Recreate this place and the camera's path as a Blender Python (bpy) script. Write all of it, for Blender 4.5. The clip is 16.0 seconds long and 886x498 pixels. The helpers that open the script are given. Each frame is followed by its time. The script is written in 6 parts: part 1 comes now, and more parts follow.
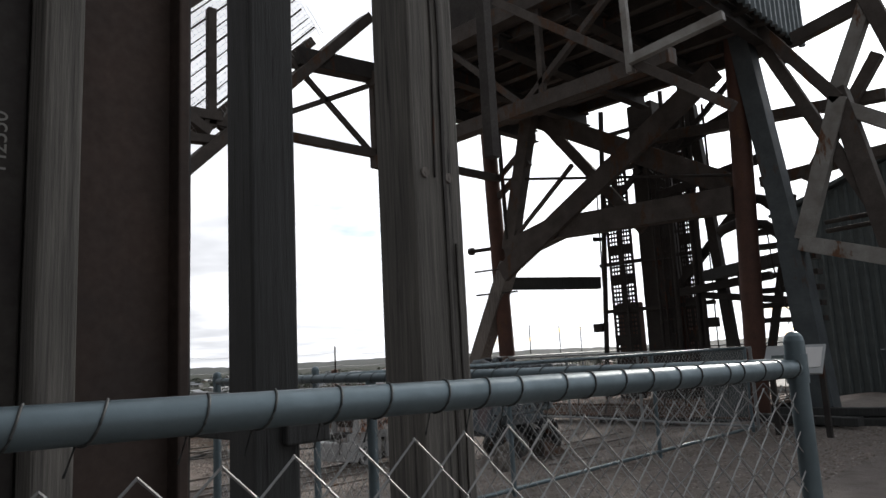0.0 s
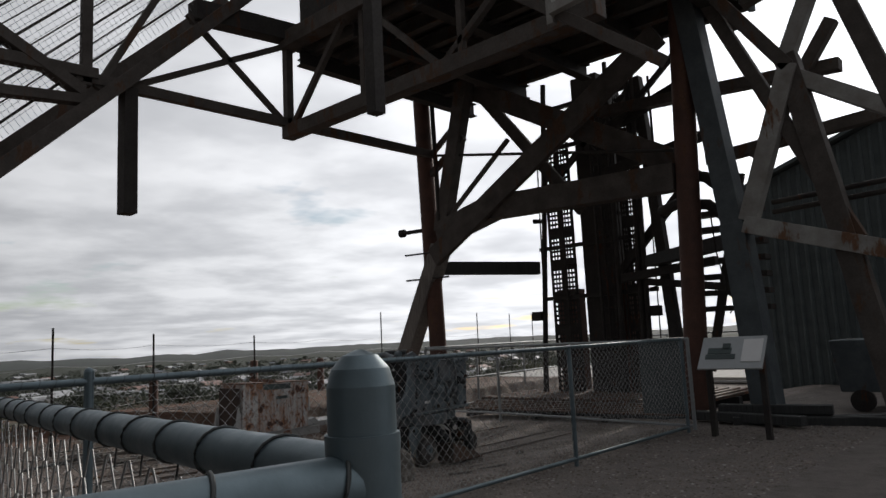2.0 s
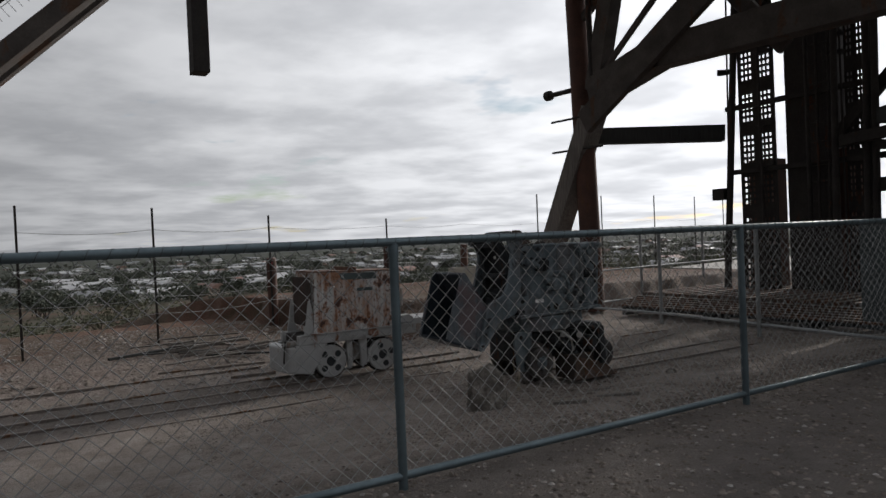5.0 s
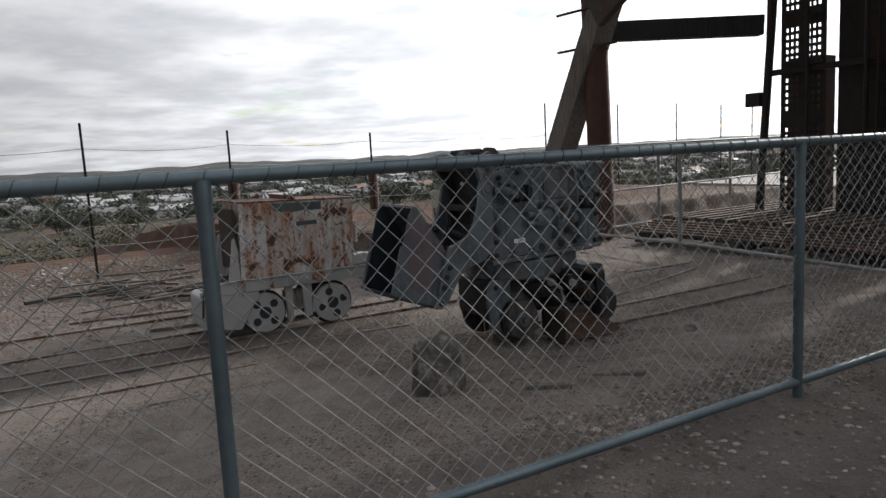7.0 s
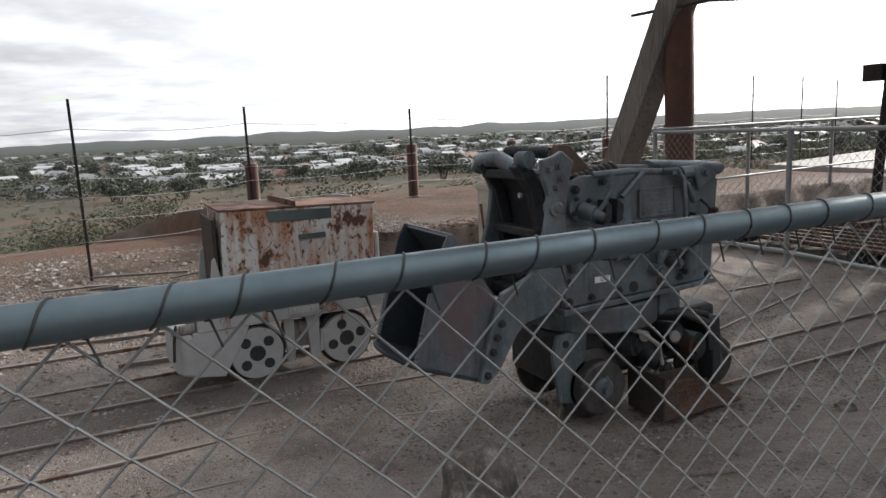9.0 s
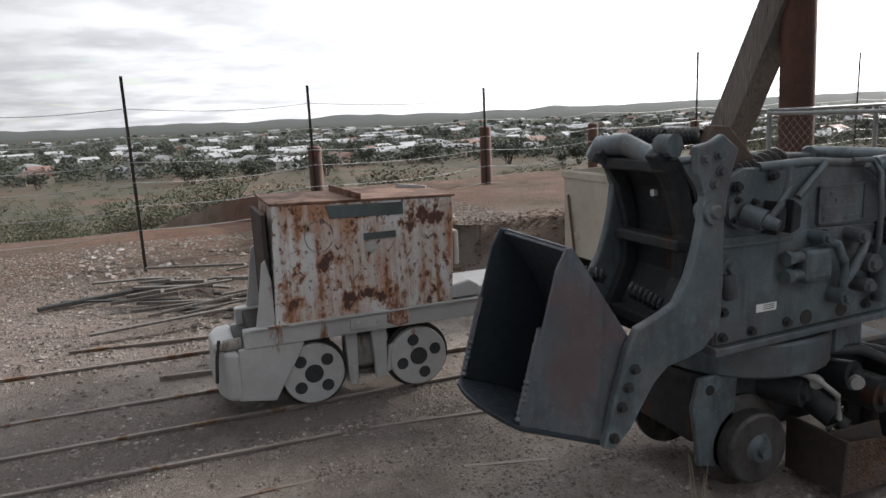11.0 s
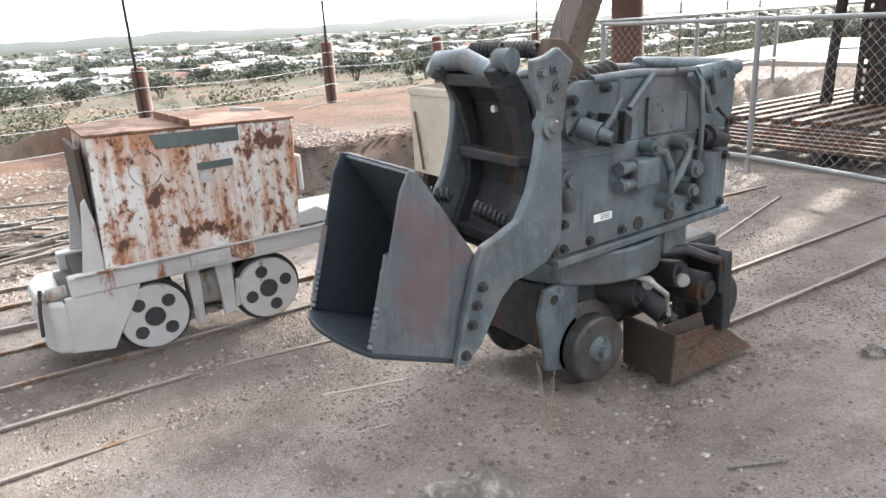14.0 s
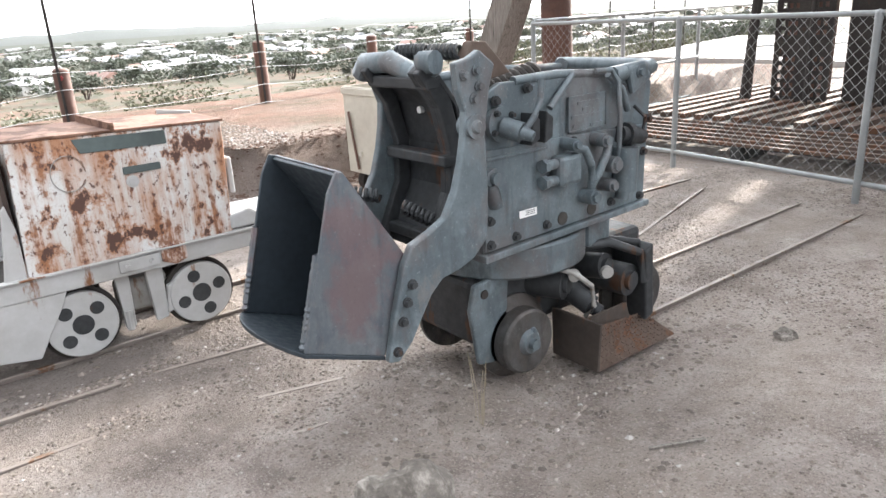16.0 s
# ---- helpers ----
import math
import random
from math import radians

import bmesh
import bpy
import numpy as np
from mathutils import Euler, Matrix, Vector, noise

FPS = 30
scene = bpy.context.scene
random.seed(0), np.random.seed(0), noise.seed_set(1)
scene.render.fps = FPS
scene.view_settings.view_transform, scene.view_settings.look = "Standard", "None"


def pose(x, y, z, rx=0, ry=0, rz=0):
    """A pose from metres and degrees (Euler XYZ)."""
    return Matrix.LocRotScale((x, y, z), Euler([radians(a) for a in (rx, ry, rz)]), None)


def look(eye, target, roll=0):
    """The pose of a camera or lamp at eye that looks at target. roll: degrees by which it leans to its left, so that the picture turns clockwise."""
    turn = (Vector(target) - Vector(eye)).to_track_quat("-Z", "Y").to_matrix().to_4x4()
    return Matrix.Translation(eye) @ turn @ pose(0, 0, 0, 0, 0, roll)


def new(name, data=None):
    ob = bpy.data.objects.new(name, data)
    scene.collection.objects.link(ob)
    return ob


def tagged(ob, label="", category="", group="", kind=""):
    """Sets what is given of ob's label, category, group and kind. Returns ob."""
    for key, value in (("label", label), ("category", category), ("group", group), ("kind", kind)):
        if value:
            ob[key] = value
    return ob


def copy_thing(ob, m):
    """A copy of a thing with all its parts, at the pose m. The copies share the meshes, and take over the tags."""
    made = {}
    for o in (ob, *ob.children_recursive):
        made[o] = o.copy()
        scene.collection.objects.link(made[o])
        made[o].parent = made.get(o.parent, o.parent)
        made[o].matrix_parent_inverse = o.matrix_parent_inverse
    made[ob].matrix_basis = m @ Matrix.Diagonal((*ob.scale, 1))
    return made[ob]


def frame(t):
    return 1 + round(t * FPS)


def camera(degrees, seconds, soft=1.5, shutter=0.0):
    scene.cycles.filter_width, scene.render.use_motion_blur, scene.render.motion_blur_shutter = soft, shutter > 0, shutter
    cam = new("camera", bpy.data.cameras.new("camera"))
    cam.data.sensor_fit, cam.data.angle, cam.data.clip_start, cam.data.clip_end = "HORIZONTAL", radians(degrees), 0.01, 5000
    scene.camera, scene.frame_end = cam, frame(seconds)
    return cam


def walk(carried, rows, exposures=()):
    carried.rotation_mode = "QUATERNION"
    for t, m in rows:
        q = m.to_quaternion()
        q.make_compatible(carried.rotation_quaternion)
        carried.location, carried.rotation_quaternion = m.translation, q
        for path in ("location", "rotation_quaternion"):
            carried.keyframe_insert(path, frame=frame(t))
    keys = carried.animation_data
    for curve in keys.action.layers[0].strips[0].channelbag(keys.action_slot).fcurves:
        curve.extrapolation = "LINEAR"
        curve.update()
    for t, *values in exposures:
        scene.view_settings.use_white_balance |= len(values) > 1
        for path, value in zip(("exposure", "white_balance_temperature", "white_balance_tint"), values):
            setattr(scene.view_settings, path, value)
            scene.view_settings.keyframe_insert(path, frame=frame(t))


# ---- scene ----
cam = camera(64.1, 16.0)
PATH = [
    (0, (0.32, -0.202, 1.357), (-1.087, 1.187, 1.658), -3.0),
    (0.5, (0.319, 0.082, 1.312), (-1.056, 1.503, 1.61), -3.2),
    (1, (0.197, 0.554, 1.377), (-1.166, 1.988, 1.67), -3.2),
    (1.5, (0.181, 0.86, 1.376), (-1.16, 2.32, 1.645), -2.7),
    (2, (0.055, 1.296, 1.378), (-1.293, 2.749, 1.639), -2.9),
    (2.5, (-0.103, 1.744, 1.405), (-1.501, 3.154, 1.645), -2.7),
    (3, (-0.264, 2.124, 1.402), (-1.727, 3.471, 1.617), -2.8),
    (3.5, (-0.437, 2.499, 1.357), (-2.004, 3.731, 1.525), -2.9),
    (4, (-0.64, 2.824, 1.339), (-2.273, 3.974, 1.454), -2.9),
    (4.5, (-0.886, 3.18, 1.313), (-2.551, 4.285, 1.373), -2.7),
    (5, (-1.131, 3.495, 1.253), (-2.834, 4.543, 1.228), -2.5),
    (7.5, (-2.516, 4.984, 1.315), (-4.238, 5.955, 1.015), -3.1),
    (8, (-2.835, 5.192, 1.356), (-4.566, 6.138, 1.028), -2.9),
    (8.5, (-3.173, 5.368, 1.398), (-4.92, 6.282, 1.068), -2.7),
    (9, (-3.542, 5.495, 1.42), (-5.315, 6.356, 1.083), -2.7),
    (9.5, (-3.836, 5.533, 1.417), (-5.654, 6.299, 1.09), -2.8),
    (12, (-4.431, 5.774, 1.391), (-6.271, 6.447, 0.988), -3.17),
    (12.5, (-4.395, 5.764, 1.391), (-6.196, 6.483, 0.904), -3.17),
    (13, (-4.394, 5.765, 1.397), (-6.14, 6.568, 0.842), -3.27),
    (13.5, (-4.392, 5.777, 1.398), (-6.069, 6.694, 0.809), -3.29),
    (14, (-4.4, 5.776, 1.4), (-6.009, 6.792, 0.783), -3.38),
    (14.5, (-4.401, 5.773, 1.402), (-5.970, 6.84, 0.77), -3.4),
    (15, (-4.396, 5.772, 1.404), (-5.942, 6.87, 0.771), -3.41),
    (15.5, (-4.39, 5.773, 1.405), (-5.917, 6.896, 0.768), -3.52),
    (16, (-4.33, 5.785, 1.415), (-5.843, 6.931, 0.784), -3.4),
]
EXPOSURES = [(0.0, -0.35), (0.5, -0.8), (1.5, -0.98), (3.0, -1.0), (5.2, -0.95), (7.3, -0.15), (9.0, 0.3), (9.7, 0.3), (11.8, 0.3), (12.5, 0.8), (13.0, 1.35), (13.5, 1.75), (14.5, 2.2), (16.0, 2.25)]
walk(cam, [(t, look(eye, target, roll)) for t, eye, target, roll in PATH], EXPOSURES)

# ---- sky and sun ----
SUN_WAY = Vector((-0.215, 0.90, 0.375)).normalized()
world = bpy.data.worlds.new("overcast_sky")
scene.world = world
world.use_nodes = True
wn, wl = world.node_tree.nodes, world.node_tree.links
wn.clear()
w_out = wn.new("ShaderNodeOutputWorld")
w_bg = wn.new("ShaderNodeBackground")
w_bg.inputs["Strength"].default_value = 0.1
w_sky = wn.new("ShaderNodeTexSky")
w_sky.sky_type = "NISHITA"
w_sky.sun_disc = False
w_sky.sun_elevation = math.asin(SUN_WAY.z)
w_sky.sun_rotation = math.atan2(SUN_WAY.x, SUN_WAY.y)
w_co = wn.new("ShaderNodeTexCoord")
w_sep = wn.new("ShaderNodeSeparateXYZ")
wl.new(w_co.outputs["Generated"], w_sep.inputs[0])


def wmath(op, a, b=None, c=None):
    n = wn.new("ShaderNodeMath")
    n.operation = op
    for k, v in enumerate((a, b, c)):
        if v is None:
            continue
        if isinstance(v, (int, float)):
            n.inputs[k].default_value = v
        else:
            wl.new(v, n.inputs[k])
    return n.outputs[0]


w_h = wmath("ADD", wmath("MAXIMUM", w_sep.outputs[2], 0.0), 0.10)
w_flat = wn.new("ShaderNodeCombineXYZ")
wl.new(wmath("DIVIDE", w_sep.outputs[0], w_h), w_flat.inputs[0])
wl.new(wmath("DIVIDE", w_sep.outputs[1], w_h), w_flat.inputs[1])


def wnoise(scale, detail, rough, w):
    n = wn.new("ShaderNodeTexNoise")
    n.noise_dimensions = "4D"
    n.inputs["W"].default_value = w
    n.inputs["Scale"].default_value = scale
    n.inputs["Detail"].default_value = detail
    n.inputs["Roughness"].default_value = rough
    wl.new(w_flat.outputs[0], n.inputs["Vector"])
    return n.outputs["Fac"]


def wramp(fac, stops):
    r = wn.new("ShaderNodeValToRGB")
    while len(r.color_ramp.elements) < len(stops):
        r.color_ramp.elements.new(0.5)
    for e, (p, c) in zip(r.color_ramp.elements, stops):
        e.position, e.color = p, (*c, 1)
    wl.new(fac, r.inputs[0])
    return r.outputs[0]


# cloud deck: bright rims, grey bellies, a few blue holes
cloud_body = wramp(wnoise(1.7, 7, 0.52, 1.0), [(0.36, (9.2, 9.35, 9.7)), (0.47, (8.0, 8.15, 8.5)), (0.57, (6.7, 6.85, 7.2)), (0.66, (6.0, 6.15, 6.5)), (0.78, (7.4, 7.5, 7.8))])
cover = wramp(wnoise(0.85, 5, 0.6, 7.0), [(0.31, (0, 0, 0)), (0.40, (1, 1, 1))])
glow_dot = wn.new("ShaderNodeVectorMath")
glow_dot.operation = "DOT_PRODUCT"
wl.new(w_co.outputs["Generated"], glow_dot.inputs[0])
glow_dot.inputs[1].default_value = SUN_WAY
# the deck is brightest round the veiled sun and dull on the far side of the sky
side_lit = wmath("POWER", wmath("MULTIPLY_ADD", glow_dot.outputs["Value"], 0.5, 0.5), 3.0)
halo = wmath("MULTIPLY", wmath("POWER", wmath("MAXIMUM", glow_dot.outputs["Value"], 0.0), 60.0), 2.5)
veil = wmath("ADD", wmath("MULTIPLY_ADD", side_lit, 2.5, 0.36), halo)
lit = wn.new("ShaderNodeVectorMath")
lit.operation = "SCALE"
wl.new(cloud_body, lit.inputs[0])
wl.new(veil, lit.inputs["Scale"])
w_mix = wn.new("ShaderNodeMix")
w_mix.data_type = "RGBA"
wl.new(cover, w_mix.inputs[0])
blue = wn.new("ShaderNodeVectorMath")
blue.operation = "SCALE"
wl.new(w_sky.outputs[0], blue.inputs[0])
blue.inputs["Scale"].default_value = 1.7
wl.new(blue.outputs[0], w_mix.inputs[6])
wl.new(lit.outputs[0], w_mix.inputs[7])
wl.new(w_mix.outputs[2], w_bg.inputs[0])
wl.new(w_bg.outputs[0], w_out.inputs[0])

sun_data = bpy.data.lights.new("sun", "SUN")
sun_data.energy, sun_data.angle, sun_data.color = 4.0, radians(3.2), (1.0, 0.94, 0.86)
sun = new("sun", sun_data)
sun.matrix_world = look(SUN_WAY * 50, (0, 0, 0))


# ---- materials ----
def material(name, rough=0.6, metal=0.0):
    m = bpy.data.materials.new(name)
    m.use_nodes = True
    b = m.node_tree.nodes["Principled BSDF"]
    b.inputs["Roughness"].default_value, b.inputs["Metallic"].default_value = rough, metal
    return m, m.node_tree.nodes, m.node_tree.links, b


def noise_fac(n, l, scale, detail=6, rough=0.6, stretch=(1, 1, 1), coords="Object"):
    co = n.new("ShaderNodeTexCoord")
    mp = n.new("ShaderNodeMapping")
    mp.inputs["Scale"].default_value = stretch
    l.new(co.outputs[coords], mp.inputs[0])
    t = n.new("ShaderNodeTexNoise")
    for k, v in (("Scale", scale), ("Detail", detail), ("Roughness", rough)):
        t.inputs[k].default_value = v
    l.new(mp.outputs[0], t.inputs["Vector"])
    return t.outputs["Fac"]


def ramp(n, l, fac, stops):
    r = n.new("ShaderNodeValToRGB")
    while len(r.color_ramp.elements) < len(stops):
        r.color_ramp.elements.new(0.5)
    for e, (p, c) in zip(r.color_ramp.elements, stops):
        e.position = p
        e.color = (*c, 1) if isinstance(c, tuple) else (c, c, c, 1)
    l.new(fac, r.inputs[0])
    return r.outputs[0]


def mix(n, l, fac, a, b, mode="MIX"):
    m = n.new("ShaderNodeMix")
    m.data_type, m.blend_type = "RGBA", mode
    for k, v in ((0, fac), (6, a), (7, b)):
        if isinstance(v, (int, float)):
            m.inputs[k].default_value = v
        elif isinstance(v, tuple):
            m.inputs[k].default_value = (*v, 1)
        else:
            l.new(v, m.inputs[k])
    return m.outputs[2]


def bump(n, l, b, fac, strength=0.3, dist=0.01):
    k = n.new("ShaderNodeBump")
    k.inputs["Strength"].default_value, k.inputs["Distance"].default_value = strength, dist
    l.new(fac, k.inputs["Height"])
    l.new(k.outputs[0], b.inputs["Normal"])


def worn(name, base, dark, rust, amount, rough=0.6, metal=0.0, scale=5.0, streak=0.35):
    """Painted or bare metal with dirt, and rust in patches and runs."""
    m, n, l, b = material(name, rough, metal)
    grain = noise_fac(n, l, 35)
    dirt = noise_fac(n, l, 3.0)
    c = mix(n, l, ramp(n, l, dirt, [(0.35, 0.0), (0.7, 1.0)]), base, dark)
    c = mix(n, l, ramp(n, l, grain, [(0.3, 0.0), (0.8, 0.35)]), c, dark)
    patch = noise_fac(n, l, scale, 9, 0.68, (1, 1, streak))
    mask = ramp(n, l, patch, [(amount, 0.0), (amount + 0.05, 1.0)])
    rc = mix(n, l, noise_fac(n, l, 24), rust, tuple(v * 0.35 for v in rust))
    c = mix(n, l, mask, c, rc)
    l.new(c, b.inputs["Base Color"])
    l.new(ramp(n, l, grain, [(0.2, rough - 0.12), (0.8, min(1.0, rough + 0.2))]), b.inputs["Roughness"])
    bump(n, l, b, mix(n, l, 0.5, grain, patch), 0.35, 0.004)
    return m


def wood(name, light, dark, axis=2, rough=0.85):
    m, n, l, b = material(name, rough)
    st = [14, 14, 14]
    st[axis] = 0.45
    coarse = noise_fac(n, l, 3.2, 8, 0.65, tuple(st))
    st = [45, 45, 45]
    st[axis] = 1.1
    fibre = noise_fac(n, l, 3.2, 6, 0.7, tuple(st))
    g = mix(n, l, 0.55, coarse, fibre)
    big = noise_fac(n, l, 1.6, 3, 0.5)
    c = ramp(n, l, g, [(0.36, dark), (0.5, tuple((x + y) / 2 for x, y in zip(light, dark))), (0.62, light)])
    c = mix(n, l, ramp(n, l, big, [(0.4, 0.0), (0.75, 0.6)]), c, dark)
    crack = ramp(n, l, coarse, [(0.33, 1.0), (0.39, 0.0)])
    c = mix(n, l, crack, c, tuple(v * 0.35 for v in dark))
    l.new(c, b.inputs["Base Color"])
    bump(n, l, b, g, 0.9, 0.01)
    return m


M_PIPE = worn("galvanised_pipe", (0.165, 0.215, 0.24), (0.105, 0.14, 0.158), (0.16, 0.14, 0.12), 0.74, 0.42, 0.55, 9.0, 1.0)
M_PALEPIPE = worn("pale_galvanised_pipe", (0.33, 0.35, 0.36), (0.24, 0.255, 0.26), (0.25, 0.2, 0.16), 0.72, 0.45, 0.4, 9.0, 1.0)
M_WIRE = worn("galvanised_wire", (0.42, 0.43, 0.43), (0.28, 0.285, 0.285), (0.2, 0.11, 0.06), 0.70, 0.5, 0.6)
M_DARKWIRE = worn("tie_wire", (0.10, 0.11, 0.11), (0.05, 0.05, 0.05), (0.12, 0.07, 0.04), 0.7, 0.55, 0.5)
M_TIMBER = wood("weathered_timber", (0.20, 0.188, 0.17), (0.055, 0.052, 0.049))
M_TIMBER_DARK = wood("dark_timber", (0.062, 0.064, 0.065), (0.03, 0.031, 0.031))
M_TIMBER_BROWN = wood("brown_timber", (0.29, 0.265, 0.24), (0.085, 0.075, 0.068))
M_STEEL = worn("rusty_structural_steel", (0.12, 0.105, 0.095), (0.065, 0.055, 0.05), (0.15, 0.085, 0.055), 0.55, 0.75, 0.25, 2.5)
M_STEEL_DARK = worn("black_steel", (0.06, 0.055, 0.05), (0.035, 0.03, 0.03), (0.14, 0.06, 0.035), 0.6, 0.75, 0.3, 3.0)
M_LEGGREY = worn("dull_blue_grey_leg_paint", (0.105, 0.125, 0.135), (0.06, 0.07, 0.078), (0.13, 0.09, 0.07), 0.6, 0.6, 0.15, 3.0)
M_CLOD = worn("red_earth_clods", (0.12, 0.072, 0.05), (0.085, 0.05, 0.037), (0.14, 0.10, 0.08), 0.62, 0.95)
M_REDCOL = worn("red_brown_steel", (0.13, 0.062, 0.045), (0.075, 0.042, 0.034), (0.17, 0.085, 0.05), 0.58, 0.7, 0.2, 2.5)
M_BROWNPLATE = worn("brown_oxidised_plate", (0.075, 0.05, 0.04), (0.045, 0.034, 0.03), (0.11, 0.06, 0.04), 0.6, 0.75, 0.2, 2.0)
M_GREYPAINT = worn("weathered_grey_paint", (0.36, 0.36, 0.345), (0.20, 0.185, 0.17), (0.22, 0.11, 0.06), 0.57, 0.7, 0.0, 3.0)
M_BINGREY = worn("grey_sheet_cladding", (0.22, 0.26, 0.28), (0.14, 0.17, 0.185), (0.2, 0.12, 0.08), 0.68, 0.6, 0.2)
# dark iron parts; also the shade painted into the cradle recess
M_LOADER_DARK = worn("loader_dark_iron_and_cradle_shade", (0.065, 0.07, 0.075), (0.03, 0.032, 0.035), (0.13, 0.07, 0.045), 0.58, 0.6, 0.4, 6.0)
M_BUCKET_IN = worn("bucket_iron_darker", (0.05, 0.065, 0.08), (0.03, 0.04, 0.05), (0.10, 0.055, 0.04), 0.66, 0.5, 0.4, 4.0)


def grimy(name, base, dark, tint, rough=0.5, metal=0.3, warm=0.5):
    """Old machine paint: oily dark patches, ground-in dust, red oxide blooms and scratches."""
    m, n, l, b = material(name, rough, metal)
    large = noise_fac(n, l, 2.2, 7, 0.62)
    blot = noise_fac(n, l, 7.0, 8, 0.68, (1, 1, 0.7))
    runs = noise_fac(n, l, 16, 6, 0.6, (1, 1, 0.14))
    grain = noise_fac(n, l, 90, 4, 0.7)
    bloom = noise_fac(n, l, 3.4, 9, 0.72, (1, 1, 0.6))
    c = mix(n, l, ramp(n, l, large, [(0.36, 0.0), (0.64, 1.0)]), base, dark)
    c = mix(n, l, ramp(n, l, blot, [(0.46, 0.0), (0.60, 0.85)]), c, dark)
    c = mix(n, l, ramp(n, l, runs, [(0.55, 0.0), (0.70, 0.7)]), c, tuple(v * 0.6 for v in dark))
    c = mix(n, l, ramp(n, l, bloom, [(0.50, 0.0), (0.60, warm)]), c, tint)
    c = mix(n, l, ramp(n, l, bloom, [(0.34, 0.45), (0.42, 0.0)]), c, (0.24, 0.21, 0.19))
    c = mix(n, l, ramp(n, l, grain, [(0.62, 0.0), (0.72, 0.5)]), c, tuple(min(1, v * 1.9) for v in base))
    c = mix(n, l, ramp(n, l, grain, [(0.30, 0.5), (0.40, 0.0)]), c, tuple(v * 0.5 for v in dark))
    l.new(c, b.inputs["Base Color"])
    l.new(ramp(n, l, blot, [(0.35, rough - 0.14), (0.65, min(1.0, rough + 0.25))]), b.inputs["Roughness"])
    bump(n, l, b, mix(n, l, 0.5, grain, blot), 0.5, 0.004)
    return m


M_LOADER = grimy("loader_blue_grey_paint", (0.20, 0.245, 0.27), (0.10, 0.125, 0.14), (0.15, 0.10, 0.085), 0.46, 0.3, 0.35)
M_BUCKET = grimy("bucket_purple_grey_iron", (0.185, 0.20, 0.215), (0.10, 0.12, 0.14), (0.175, 0.105, 0.105), 0.45, 0.35, 0.6)
M_WHEEL = grimy("worn_wheel_iron", (0.15, 0.15, 0.15), (0.06, 0.057, 0.055), (0.10, 0.08, 0.07), 0.5, 0.45, 0.5)
M_FOOTBOX = worn("dark_brown_box_plate", (0.085, 0.068, 0.058), (0.05, 0.042, 0.038), (0.13, 0.075, 0.05), 0.57, 0.7, 0.25, 6.0)
M_RUSTPLATE = worn("rusty_plate", (0.14, 0.10, 0.08), (0.075, 0.055, 0.045), (0.20, 0.10, 0.06), 0.5, 0.8, 0.2, 6.0)
M_LOCO = worn("loco_white_paint", (0.50, 0.51, 0.515), (0.36, 0.355, 0.345), (0.30, 0.13, 0.055), 0.62, 0.55, 0.0, 5.0, 0.3)
def blistered(name):
    """White paint gone to dark blisters, each bleeding orange runs down the sheet."""
    m, n, l, b = material(name, 0.6)
    runs = noise_fac(n, l, 17, 7, 0.65, (1, 1, 0.10))
    haze = noise_fac(n, l, 3.2, 6, 0.62, (1, 1, 0.6))
    soft = noise_fac(n, l, 2.6, 5, 0.6)
    spots = noise_fac(n, l, 6.5, 8, 0.68, (1, 1, 0.8))
    chips = noise_fac(n, l, 30, 7, 0.68, (1, 1, 0.75))
    grain = noise_fac(n, l, 110, 4, 0.7)
    c = mix(n, l, ramp(n, l, soft, [(0.35, 0.0), (0.75, 1.0)]), (0.68, 0.69, 0.69), (0.56, 0.54, 0.51))
    c = mix(n, l, ramp(n, l, grain, [(0.35, 0.45), (0.5, 0.0)]), c, (0.45, 0.40, 0.36))
    # orange stain gathers where the runs cross the rusty part of the sheet
    k = mix(n, l, 0.55, runs, haze)
    c = mix(n, l, ramp(n, l, k, [(0.455, 0.0), (0.53, 0.5), (0.60, 0.9)]), c, (0.40, 0.175, 0.075))
    c = mix(n, l, ramp(n, l, mix(n, l, 0.5, runs, chips), [(0.515, 0.0), (0.57, 0.9)]), c, (0.21, 0.085, 0.04))
    ring = ramp(n, l, spots, [(0.53, 0.0), (0.575, 0.85)])
    c = mix(n, l, ring, c, (0.36, 0.16, 0.075))
    c = mix(n, l, ramp(n, l, spots, [(0.578, 0.0), (0.595, 1.0)]), c, (0.085, 0.042, 0.032))
    c = mix(n, l, ramp(n, l, chips, [(0.59, 0.0), (0.615, 0.95)]), c, (0.10, 0.05, 0.042))
    l.new(c, b.inputs["Base Color"])
    bump(n, l, b, mix(n, l, 0.5, spots, grain), 0.5, 0.006)
    return m


M_LOCO_RUST = blistered("loco_rust_streaked_panel")
M_LOCO_TOP = worn("loco_rusted_lid", (0.27, 0.16, 0.115), (0.19, 0.105, 0.075), (0.16, 0.08, 0.05), 0.5, 0.8, 0.1, 5.0, 1.0)
M_SLOT = worn("green_grey_slot", (0.10, 0.13, 0.13), (0.06, 0.075, 0.075), (0.14, 0.07, 0.04), 0.66)
M_SKIP = worn("cream_skip_paint", (0.58, 0.55, 0.47), (0.42, 0.38, 0.32), (0.27, 0.13, 0.07), 0.60, 0.7, 0.0, 3.0)
M_RAIL = worn("track_rail_steel", (0.29, 0.255, 0.23), (0.19, 0.16, 0.145), (0.25, 0.14, 0.08), 0.55, 0.6, 0.35)
M_STUB = worn("brown_post_steel", (0.15, 0.075, 0.055), (0.09, 0.05, 0.04), (0.2, 0.1, 0.06), 0.6)
